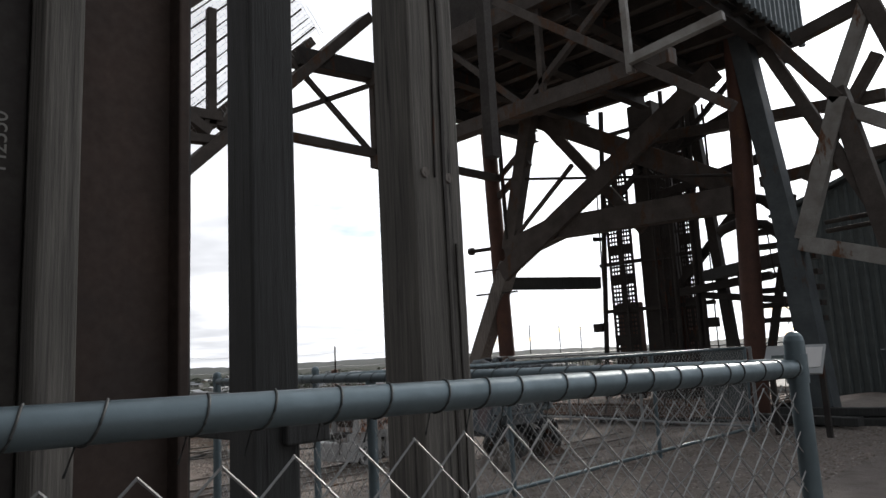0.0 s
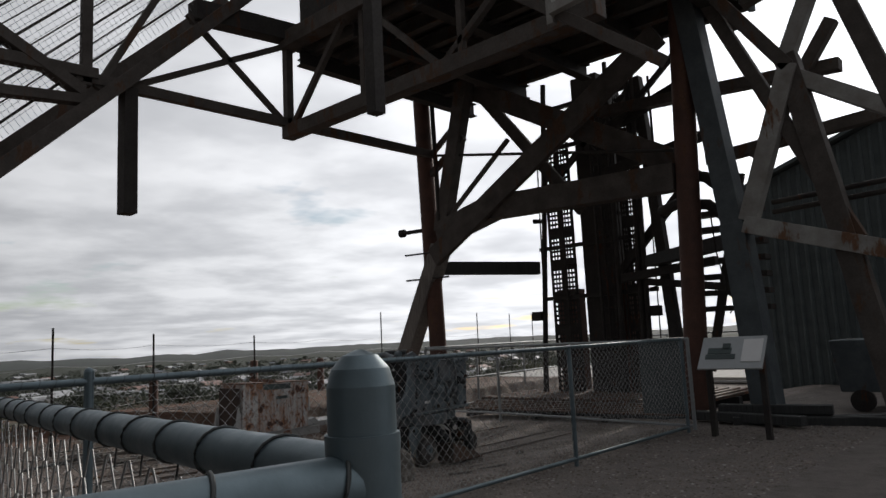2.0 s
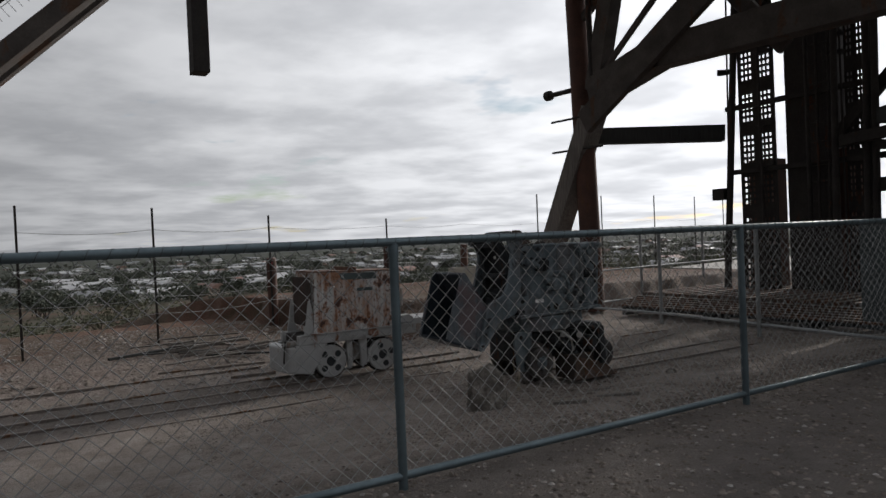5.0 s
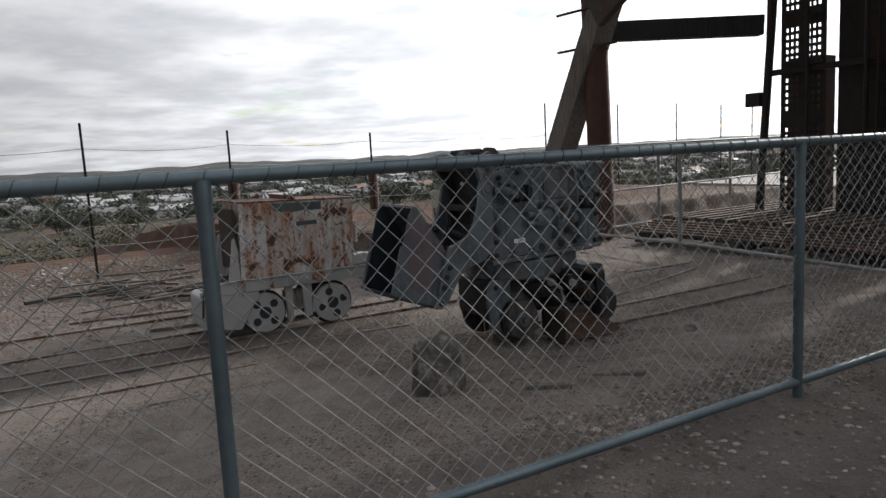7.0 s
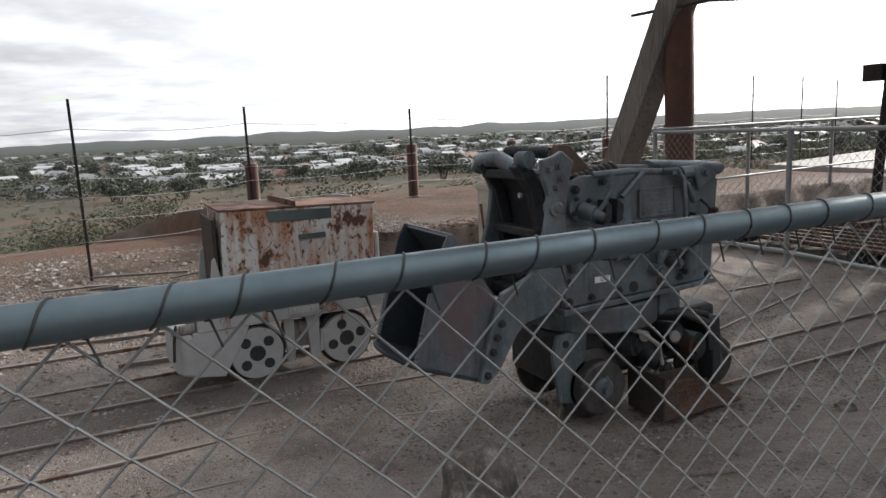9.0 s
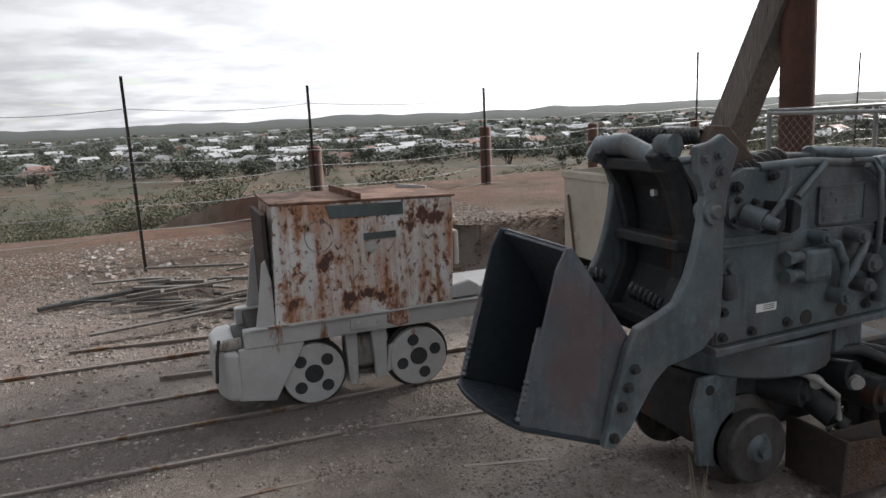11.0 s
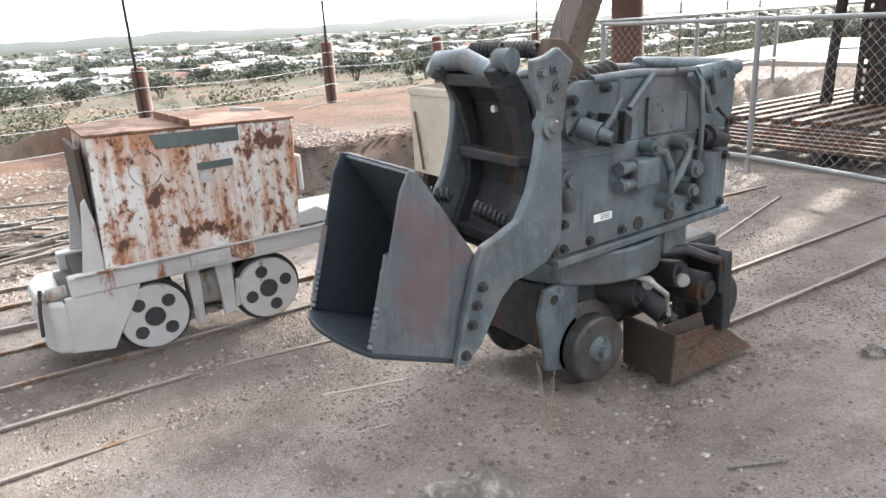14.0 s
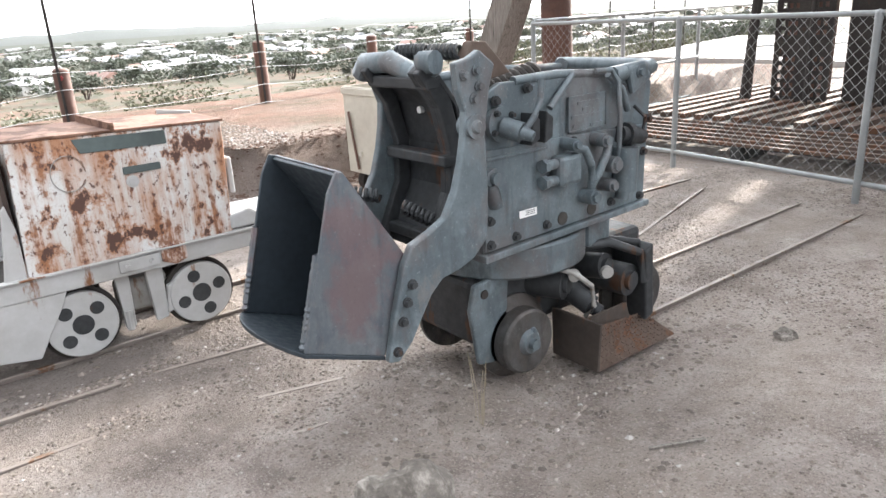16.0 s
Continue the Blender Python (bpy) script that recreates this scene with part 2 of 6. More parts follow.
M_REFLECTOR = worn("red_reflector", (0.45, 0.05, 0.05), (0.3, 0.04, 0.04), (0.2, 0.05, 0.05), 0.8, 0.3)
M_SHED = worn("grey_green_corrugated_iron", (0.105, 0.128, 0.132), (0.07, 0.085, 0.088), (0.13, 0.09, 0.065), 0.66, 0.65, 0.2, 2.0)
M_SIGN = worn("sign_panel_grey", (0.50, 0.53, 0.55), (0.42, 0.44, 0.45), (0.35, 0.33, 0.3), 0.75, 0.35)
M_PAPER = worn("white_sticker", (0.82, 0.82, 0.82), (0.75, 0.75, 0.75), (0.6, 0.6, 0.6), 0.78)


def earth(name):
    m, n, l, b = material(name, 0.95)
    b.inputs["Specular IOR Level"].default_value = 0.12
    co = n.new("ShaderNodeTexCoord")
    sep = n.new("ShaderNodeSeparateXYZ")
    l.new(co.outputs["Object"], sep.inputs[0])

    def mth(op, a, c):
        k = n.new("ShaderNodeMath")
        k.operation = op
        for i, v in ((0, a), (1, c)):
            if isinstance(v, (int, float)):
                k.inputs[i].default_value = v
            else:
                l.new(v, k.inputs[i])
        return k.outputs[0]
    fine = noise_fac(n, l, 60, 6, 0.7)
    mid = noise_fac(n, l, 4, 8, 0.65)
    big = noise_fac(n, l, 0.35, 6, 0.6)
    dirt = ramp(n, l, mid, [(0.32, (0.20, 0.168, 0.152)), (0.48, (0.325, 0.28, 0.256)), (0.66, (0.44, 0.392, 0.365))])
    dirt = mix(n, l, ramp(n, l, fine, [(0.44, 0.0), (0.68, 0.5)]), dirt, (0.11, 0.094, 0.083))
    grit = noise_fac(n, l, 190, 3, 0.7)
    dirt = mix(n, l, ramp(n, l, grit, [(0.58, 0.0), (0.68, 0.7)]), dirt, (0.40, 0.36, 0.33))
    dirt = mix(n, l, ramp(n, l, grit, [(0.33, 0.6), (0.41, 0.0)]), dirt, (0.08, 0.07, 0.063))
    scour = noise_fac(n, l, 1.3, 7, 0.7, (2.2, 0.5, 1))
    dirt = mix(n, l, ramp(n, l, scour, [(0.45, 0.0), (0.62, 0.55)]), dirt, (0.33, 0.285, 0.25))
    stone = noise_fac(n, l, 95, 2, 0.5)
    dirt = mix(n, l, ramp(n, l, stone, [(0.60, 0.0), (0.66, 0.8)]), dirt, (0.42, 0.38, 0.35))
    dirt = mix(n, l, ramp(n, l, stone, [(0.32, 0.6), (0.38, 0.0)]), dirt, (0.09, 0.078, 0.07))
    # a darker tone with a wandering edge is mixed into the soil along the sidings
    wander = mth("MULTIPLY", mth("SUBTRACT", noise_fac(n, l, 0.9, 7, 0.65), 0.5), 3.4)
    band = mth("SUBTRACT", 1.25, mth("ABSOLUTE", mth("ADD", mth("ADD", sep.outputs[0], 8.1), wander), 0.0))
    ends = mth("SUBTRACT", 7.6, mth("ADD", sep.outputs[1], wander))
    dark_band = mth("MULTIPLY", ramp(n, l, band, [(0.0, 0.0), (0.9, 1.0)]), ramp(n, l, ends, [(0.0, 0.0), (1.0, 1.0)]))
    dirt = mix(n, l, mth("MULTIPLY", dark_band, 0.5), dirt, (0.085, 0.075, 0.068))
    # grey crushed gravel on the visitors' side of the fence
    edge = mth("ADD", mth("ADD", sep.outputs[0], 4.85), mth("MULTIPLY", wander, 0.12))
    dirt = mix(n, l, mth("MULTIPLY", ramp(n, l, mth("MULTIPLY", edge, 5.0), [(0.0, 0.0), (1.0, 1.0)]), 0.55), dirt, (0.115, 0.108, 0.102))
    # paler stony apron and red soil farther off
    red = ramp(n, l, noise_fac(n, l, 0.25, 7, 0.65), [(0.35, (0.15, 0.07, 0.048)), (0.48, (0.155, 0.095, 0.07)), (0.6, (0.125, 0.094, 0.074)), (0.72, (0.09, 0.082, 0.056))])
    red = mix(n, l, ramp(n, l, fine, [(0.4, 0.0), (0.75, 0.5)]), red, (0.19, 0.15, 0.13))
    tufts = noise_fac(n, l, 1.6, 8, 0.7)
    red = mix(n, l, ramp(n, l, tufts, [(0.50, 0.0), (0.62, 0.7)]), red, (0.085, 0.075, 0.05))
    red = mix(n, l, ramp(n, l, tufts, [(0.36, 0.6), (0.44, 0.0)]), red, (0.20, 0.15, 0.125))
    red = mix(n, l, ramp(n, l, grit, [(0.36, 0.7), (0.44, 0.0)]), red, (0.06, 0.05, 0.042))
    far = ramp(n, l, noise_fac(n, l, 0.06, 8, 0.7), [(0.36, (0.062, 0.064, 0.048)), (0.48, (0.082, 0.076, 0.058)), (0.62, (0.125, 0.08, 0.06))])
    off = mth("MULTIPLY", sep.outputs[0], -1.0)
    wob = mth("MULTIPLY", mth("SUBTRACT", big, 0.5), 5.0)
    k1 = ramp(n, l, mth("MULTIPLY", mth("SUBTRACT", mth("ADD", off, wob), 9.0), 0.3), [(0.0, 0.0), (1.0, 1.0)])
    k2 = ramp(n, l, mth("MULTIPLY", mth("SUBTRACT", mth("ADD", off, mth("MULTIPLY", wob, 4.0)), 22.0), 0.06), [(0.0, 0.0), (1.0, 1.0)])
    c = mix(n, l, k1, dirt, red)
    c = mix(n, l, k2, c, far)
    k3 = ramp(n, l, mth("MULTIPLY", mth("SUBTRACT", off, 260.0), 0.002), [(0.0, 0.0), (1.0, 1.0)])
    c = mix(n, l, k3, c, (0.045, 0.05, 0.04))
    l.new(c, b.inputs["Base Color"])
    bump(n, l, b, mix(n, l, 0.35, mix(n, l, 0.5, fine, mid), grit), 1.0, 0.035)
    return m


M_EARTH = earth("dry_gravelly_earth")


# ---- mesh helpers ----
def part(name, bm, mat, parent=None, label="", bevel=0.0, smooth=False):
    me = bpy.data.meshes.new(name)
    bmesh.ops.recalc_face_normals(bm, faces=bm.faces)
    if smooth:
        for f in bm.faces:
            f.smooth = True
    bm.to_mesh(me)
    bm.free()
    me.materials.append(mat)
    if smooth:
        me.set_sharp_from_angle(angle=radians(38))
    ob = new(name, me)
    if parent:
        ob.parent = parent
    if label:
        ob["label"] = label
    if bevel:
        k = ob.modifiers.new("bevel", "BEVEL")
        k.width, k.segments, k.limit_method = bevel, 2, "ANGLE"
    return ob


def thing(name, at, label, category, group="", kind=""):
    ob = new(name)
    ob.location = at
    return tagged(ob, label, category, group, kind)


def bx(bm, x0, x1, y0, y1, z0, z1):
    m = Matrix.Translation(((x0 + x1) / 2, (y0 + y1) / 2, (z0 + z1) / 2)) @ Matrix.Diagonal((abs(x1 - x0), abs(y1 - y0), abs(z1 - z0), 1))
    bmesh.ops.create_cube(bm, size=1, matrix=m)


def frame_of(p, q, up=(0, 0, 1)):
    p, q = Vector(p), Vector(q)
    z = (q - p).normalized()
    u = Vector(up)
    if abs(z.dot(u)) > 0.95:
        u = Vector((0, 1, 0))
    x = u.cross(z).normalized()
    y = z.cross(x)
    return Matrix((x, y, z)).transposed().to_4x4(), (q - p).length


def bar(bm, p, q, w, h, up=(0, 0, 1)):
    """A square bar from p to q: w sideways, h along up."""
    r, d = frame_of(p, q, up)
    m = Matrix.Translation((Vector(p) + Vector(q)) / 2) @ r @ Matrix.Diagonal((w, h, d, 1))
    bmesh.ops.create_cube(bm, size=1, matrix=m)


def ibar(bm, p, q, w, h, t=0.02, up=(0, 0, 1)):
    """A rolled steel joist from p to q."""
    r, d = frame_of(p, q, up)
    o = Matrix.Translation((Vector(p) + Vector(q)) / 2) @ r
    for dy, ww, hh in ((h / 2 - t / 2, w, t), (-h / 2 + t / 2, w, t), (0, t, h - 2 * t)):
        bmesh.ops.create_cube(bm, size=1, matrix=o @ Matrix.Translation((0, dy, 0)) @ Matrix.Diagonal((ww, hh, d, 1)))


def rod(bm, p, q, r, n=10, r2=None):
    m, d = frame_of(p, q)
    bmesh.ops.create_cone(bm, cap_ends=True, segments=n, radius1=r, radius2=r if r2 is None else r2, depth=d, matrix=Matrix.Translation((Vector(p) + Vector(q)) / 2) @ m)


def slab(bm, pts, axis, a, b):
    """An outline extruded from a to b along an axis (0 x, 1 y, 2 z); pts hold the other two coordinates in order."""
    def at(u, v, w):
        c = [u, v]
        c.insert(axis, w)
        return c
    lo = [bm.verts.new(at(u, v, a)) for u, v in pts]
    hi = [bm.verts.new(at(u, v, b)) for u, v in pts]
    k = len(pts)
    bm.faces.new(lo)
    bm.faces.new(hi[::-1])
    for i in range(k):
        bm.faces.new((lo[i], hi[i], hi[(i + 1) % k], lo[(i + 1) % k]))


def B():
    return bmesh.new()


def tube(name, pts, r, mat, parent=None, res=3):
    """A bent pipe or wire through the points, as a mesh."""
    bm = B()
    rings = []
    n = 4 + 2 * res
    pts = [Vector(p) for p in pts]
    for i, p in enumerate(pts):
        d = (pts[min(i + 1, len(pts) - 1)] - pts[max(i - 1, 0)]).normalized()
        u = Vector((0, 0, 1)) if abs(d.z) < 0.9 else Vector((1, 0, 0))
        a = d.cross(u).normalized()
        c = d.cross(a)
        rings.append([bm.verts.new(p + (a * math.cos(2 * math.pi * k / n) + c * math.sin(2 * math.pi * k / n)) * r) for k in range(n)])
    for a, c in zip(rings, rings[1:]):
        for k in range(n):
            bm.faces.new((a[k], a[(k + 1) % n], c[(k + 1) % n], c[k]))
    bm.faces.new(rings[0])
    bm.faces.new(rings[-1][::-1])
    return part(name, bm, mat, parent, smooth=True)


# ---- ground ----
def step(a):
    a = min(1.0, max(0.0, a))
    return a * a * (3 - 2 * a)


def ground_z(x, y):
    """Level yard, a shallow dip at the tracks, earth heaped under the loader, a cut bank, then the hill falls away to the plain."""
    z = -0.15 * step((-4.9 - x) / 1.3)
    z += 0.10 * math.exp(-((x + 6.58) ** 2 / 0.10 + (y - 7.36) ** 2 / 0.035))
    z += 0.02 * noise.noise(Vector((x * 0.7, y * 0.7, 0))) + 0.008 * noise.noise(Vector((x * 3, y * 3, 4)))
    if x < -9.9:
        rag = 0.25 * noise.noise(Vector((x * 1.7, y * 1.7, 5)))
        z += 0.42 * step((-10.45 - x + rag) / 0.12) * step((y - 8.25 - 0.25 * (x + 10.5) + rag) / 0.12) * (1 - step((y - 17) / 4))
        z += 0.05 * step((-9.6 - x) / 1.0)
    s = max(0.0, -(x + 15.0), (y - 45) * 0.7, (-60 - y) * 0.7)
    if s > 0:
        z -= 0.22 * s * s / (s + 3) if s < 30 else 6.0 + 8.5 * (1 - math.exp(-(s - 30) / 90)) + 4.0 * (1 - math.exp(-(s - 30) / 700))
        z += 0.35 * noise.noise(Vector((x * 0.06, y * 0.06, 2))) * min(1, s / 30)
    return z


def graded(a, b, fine, lo, hi, grow=1.35):
    """Coordinates from lo to hi, evenly spaced between a and b and ever wider outside."""
    v = [a + i * fine for i in range(int((b - a) / fine) + 1)]
    st, x = fine, v[-1]
    while x < hi:
        st *= grow
        x += st
        v.append(min(x, hi))
    st, x = fine, v[0]
    while x > lo:
        st *= grow
        x -= st
        v.insert(0, max(x, lo))
    return v


def build_ground():
    xs = graded(-16, 3, 0.12, -4200, 4200, 1.18)
    ys = graded(-2, 18, 0.12, -4200, 4200, 1.18)
    verts = [(x, y, ground_z(x, y)) for x in xs for y in ys]
    k = len(ys)
    faces = [(i * k + j, (i + 1) * k + j, (i + 1) * k + j + 1, i * k + j + 1) for i in range(len(xs) - 1) for j in range(k - 1)]
    me = bpy.data.meshes.new("ground")
    me.from_pydata(verts, [], faces)
    me.polygons.foreach_set("use_smooth", [True] * len(faces))
    me.materials.append(M_EARTH)
    tagged(new("ground", me), "bare stony brown earth falling away to a red plain", "ground", kind="structure")


build_ground()


# ---- chain-link fences ----
def chain_link(name, p, q, z0, z1, pitch, r, parent):
    """Woven wire between two posts: two families of crossing zigzag strands."""
    p, q = Vector((*p, 0)), Vector((*q, 0))
    d = (q - p).normalized()
    nrm = Vector((-d.y, d.x, 0))
    length, height = (q - p).length, z1 - z0
    verts, faces = [], []

    def strand(a, b, off):
        a, b = p + d * a[0] + Vector((0, 0, a[1])) + nrm * off, p + d * b[0] + Vector((0, 0, b[1])) - nrm * off
        w = (b - a).normalized()
        u = w.cross(nrm).normalized() * r
        v = nrm * r
        i = len(verts)
        for e in (a, b):
            for m in (u, v, -u, -v):
                verts.append(e + m)
        for k in range(4):
            faces.append((i + k, i + (k + 1) % 4, i + 4 + (k + 1) % 4, i + 4 + k))
    h = pitch / 2
    cols, rows = int(length / h), int(height / h)
    for c in range(cols):
        for m in range(rows):
            x0, x1 = c * h, (c + 1) * h
            y1, y0 = z1 - m * h, z1 - (m + 1) * h
            if (c + m) % 2 == 0:
                strand((x0, y1), (x1, y0), r * 1.2)
            else:
                strand((x0, y0), (x1, y1), r * 1.2)
    me = bpy.data.meshes.new(name)
    me.from_pydata([tuple(v) for v in verts], [], faces)
    me.materials.append(M_WIRE)
    ob = new(name, me)
    ob.parent = parent
    tagged(ob, "galvanised chain-link mesh", kind="stuff")
    return ob


def ties(parent, p, q, r, step, wire=0.0024, seed=1):
    """Lacing wire wound round a rail: one ring a step, each slightly askew."""
    rng = random.Random(seed)
    p, q = Vector(p), Vector(q)
    d = (q - p).normalized()
    u = Vector((0, 0, 1))
    a = d.cross(u).normalized()
    c = a.cross(d)
    for i in range(int((q - p).length / step)):
        o = p + d * (i * step + rng.uniform(-0.012, 0.012))
        lean = rng.uniform(0.035, 0.06)
        pts = [o + d * (lean * k / 16) + (a * math.cos(g) + c * math.sin(g)) * (r + wire * 0.7) for k in range(17) for g in (0.39 * k - 1.2,)]
        pts.append(pts[-1] + Vector((0, 0, -0.03)) + d * 0.01)
        tube("tie_wire", pts, wire, M_DARKWIRE, parent, res=1)


def post(parent, x, y, z1, r, cap=True, z0=-0.1, mat=M_PIPE):
    bm = B()
    rod(bm, (x, y, z0), (x, y, z1 - (0.02 if cap else 0)), r, 20)
    ob = part("post", bm, mat, parent, smooth=True)
    if cap:
        bm = B()
        for za, zb, ra, rb in ((z1 - 0.062, z1 - 0.05, 1.16, 1.16), (z1 - 0.05, z1 - 0.018, 1.06, 1.06), (z1 - 0.018, z1 - 0.006, 1.06, 0.9), (z1 - 0.006, z1 + 0.003, 0.9, 0.55), (z1 + 0.003, z1 + 0.007, 0.55, 0.1)):
            rod(bm, (x, y, za), (x, y, zb), ra * r, 24, rb * r)
        part("post_cap", bm, mat, ob, smooth=True)
    return ob


def collar(parent, x, y, z, r):
    bm = B()
    rod(bm, (x, y, z - 0.035), (x, y, z + 0.03), r * 1.14, 20)
    rod(bm, (x - r * 1.6, y - 0.01, z), (x - r * 1.0, y - 0.01, z), 0.012, 8)
    part("rail_clamp", bm, M_PIPE, parent, smooth=True)


def rail(parent, p, q, r, name="top_rail", mat=M_PIPE):
    bm = B()
    rod(bm, p, q, r, 20)
    return part(name, bm, mat, parent, smooth=True)


C = (-0.33, 1.62)
A0 = (-0.62, -2.2)
D = (-4.30, 2.92)
E = (-4.30, 2.12)
FX, FZ = -4.30, 1.255

# low fence round the timber stand, beside the start of the walk
f_a = thing("chain_link_fence", (C[0], C[1], 0), "galvanised chain-link fence with laced pipe top rail, before timber posts", "fence", "yard fences")


def keep_world(ob):
    """Parts are built in the world's metres; move them under an empty that stands at its base."""
    for o in ob.children:
        o.matrix_parent_inverse = Matrix.Translation(ob.location).inverted()


post(f_a, C[0], C[1], 1.369, 0.0225)
collar(f_a, C[0], C[1], 1.285, 0.0225)
rail(f_a, (C[0], C[1], 1.285), (A0[0], A0[1], 1.345), 0.0215)
rail(f_a, (C[0], C[1], 0.06), (A0[0], A0[1], 0.06), 0.017, "bottom_rail")
ties(f_a, (C[0], C[1], 1.285), (A0[0], A0[1], 1.345), 0.0215, 0.085, 0.0016)
chain_link("mesh", C, A0, 0.06, 1.25, 0.09, 0.0018, f_a)
post(f_a, A0[0], A0[1], 1.46, 0.031)
keep_world(f_a)

f_b = thing("chain_link_fence", (E[0], E[1], 0), "galvanised chain-link return fence with pipe top rail", "fence", "yard fences")
rail(f_b, (C[0], C[1], 1.288), (E[0], E[1], 1.27), 0.0215)
rail(f_b, (C[0], C[1], 0.06), (E[0], E[1], 0.06), 0.017, "bottom_rail")
ties(f_b, (C[0] - 0.1, C[1] + 0.0126, 1.2875), (E[0], E[1], 1.27), 0.0215, 0.12, 0.0016, 3)
chain_link("mesh", C, E, 0.06, 1.25, 0.09, 0.0016, f_b)
post(f_b, -2.3, 1.87, 1.27, 0.024, False)
keep_world(f_b)

f_c = thing("chain_link_fence", (FX, 5.15, 0), "long galvanised chain-link fence with laced pipe top rail", "fence", "yard fences")
post(f_c, D[0], D[1], 1.33, 0.027)
post(f_c, E[0], E[1], 1.33, 0.027)
for py in (5.15, 7.92, 10.7):
    post(f_c, FX, py, FZ - 0.005, 0.024, False)
    collar(f_c, FX, py, FZ - 0.04, 0.024)
rail(f_c, (FX, E[1], FZ), (FX, 10.7, FZ), 0.0215)
rail(f_c, (FX, E[1], 0.07), (FX, 10.7, 0.07), 0.0215, "bottom_rail")
ties(f_c, (FX, E[1] + 0.05, FZ), (FX, 10.7, FZ), 0.0215, 0.093, 0.0016, 5)
chain_link("mesh", (FX, E[1]), (FX, 10.7), 0.06, FZ - 0.02, 0.09, 0.0018, f_c)
keep_world(f_c)

# fence round the shaft, beyond the tracks
f_d = thing("chain_link_fence", (-8.26, 11.57, 0), "galvanised chain-link fence round the shaft deck", "fence", "yard fences")
G0, G1 = (-10.1, 11.57), (-4.34, 11.0)
for px, py in (G0, (-8.26, 11.57), (-6.5, 11.3), G1):
    post(f_d, px, py, 1.27, 0.026, mat=M_PALEPIPE)
rail(f_d, (*G0, 1.25), (-8.26, 11.57, 1.25), 0.02, mat=M_PALEPIPE)
rail(f_d, (-8.26, 11.57, 1.25), (*G1, 1.25), 0.02, mat=M_PALEPIPE)
rail(f_d, (*G0, 0.05), (-8.26, 11.57, 0.05), 0.02, "bottom_rail", M_PALEPIPE)
rail(f_d, (-8.26, 11.57, 0.05), (*G1, 0.05), 0.02, "bottom_rail", M_PALEPIPE)
chain_link("mesh", G0, (-8.26, 11.57), 0.05, 1.24, 0.09, 0.0018, f_d)
chain_link("mesh", (-8.26, 11.57), G1, 0.05, 1.24, 0.09, 0.0018, f_d)
keep_world(f_d)
f_e = thing("chain_link_fence", (-10.1, 16.5, 0), "far galvanised chain-link fence behind the shaft deck", "fence", "yard fences")
for px, py in ((-10.4, 13.5), (-10.6, 15.5), (-10.8, 17.5), (-8.5, 19.0), (-6.0, 19.5), (-3.5, 20.0)):
    post(f_e, px, py, 1.3, 0.026, mat=M_PALEPIPE)
for p, q in (((-10.1, 11.57), (-10.8, 17.5)), ((-10.8, 17.5), (-8.5, 19.0)), ((-8.5, 19.0), (-3.5, 20.0))):
    rail(f_e, (*p, 1.28), (*q, 1.28), 0.02, mat=M_PALEPIPE)
    rail(f_e, (*p, 0.6), (*q, 0.6), 0.016, "mid_rail", M_PALEPIPE)
    rail(f_e, (*p, 0.05), (*q, 0.05), 0.016, "bottom_rail", M_PALEPIPE)
keep_world(f_e)


# ---- timber stand by the start ----
def timber_post(x0, x1, y0, y1, z1, mat, label):
    bm = B()
    bx(bm, x0, x1, y0, y1, -0.2, z1)
    bmesh.ops.subdivide_edges(bm, edges=[e for e in bm.edges if abs(e.verts[0].co.z - e.verts[1].co.z) > 1], cuts=24)
    for v in bm.verts:
        k = 0.006 * noise.noise(Vector((v.co.x * 9, v.co.y * 9, v.co.z * 1.5)))
        v.co.x += k
        v.co.y -= k
    ob = part("timber_post", bm, mat, bevel=0.012)
    return tagged(ob, label, "post", "timber stand")


big_post = timber_post(-1.36, -1.19, 1.18, 1.385, 6.9, M_TIMBER, "tall square weathered grey timber post with knots and a long crack")
for y0, z0, z1, w in ((1.305, -0.1, 6.8, 0.007), (1.27, 1.9, 3.6, 0.003), (1.345, 0.4, 1.7, 0.003)):
    bm = B()
    prev = None
    for i in range(70):
        z = z0 + (z1 - z0) * i / 69
        y = y0 + 0.014 * noise.noise(Vector((z * 1.3, y0 * 9, 0))) + 0.004 * noise.noise(Vector((z * 7, y0, 0)))
        ww = w * (0.6 + 0.8 * abs(noise.noise(Vector((z * 2.1, 4, y0)))))
        row = [bm.verts.new((-1.183, y - ww, z)), bm.verts.new((-1.1825, y, z)), bm.verts.new((-1.183, y + ww, z)), bm.verts.new((-1.195, y, z))]
        if prev:
            for k in range(4):
                bm.faces.new((prev[k], prev[(k + 1) % 4], row[(k + 1) % 4], row[k]))
        prev = row
    part("crack", bm, M_STEEL_DARK, big_post)
for y, z in ((1.225, 1.91), (1.325, 1.905), (1.36, 0.9)):
    bm = B()
    rod(bm, (-1.20, y, z), (-1.182, y, z), 0.019, 18, 0.015)
    rod(bm, (-1.20, y, z), (-1.1805, y, z), 0.009, 14, 0.006)
    part("knot", bm, M_TIMBER_BROWN, big_post, smooth=True)
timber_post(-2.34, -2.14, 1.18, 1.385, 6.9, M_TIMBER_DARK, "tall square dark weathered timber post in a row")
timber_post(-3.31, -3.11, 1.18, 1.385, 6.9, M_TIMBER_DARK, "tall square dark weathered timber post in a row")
timber_post(-1.34, -1.19, 0.185, 0.265, 6.9, M_TIMBER, "grey timber post with worn pale edge beside steel plates")
bm = B()
bx(bm, -1.50, -1.46, -0.3, 0.57, -0.2, 6.9)
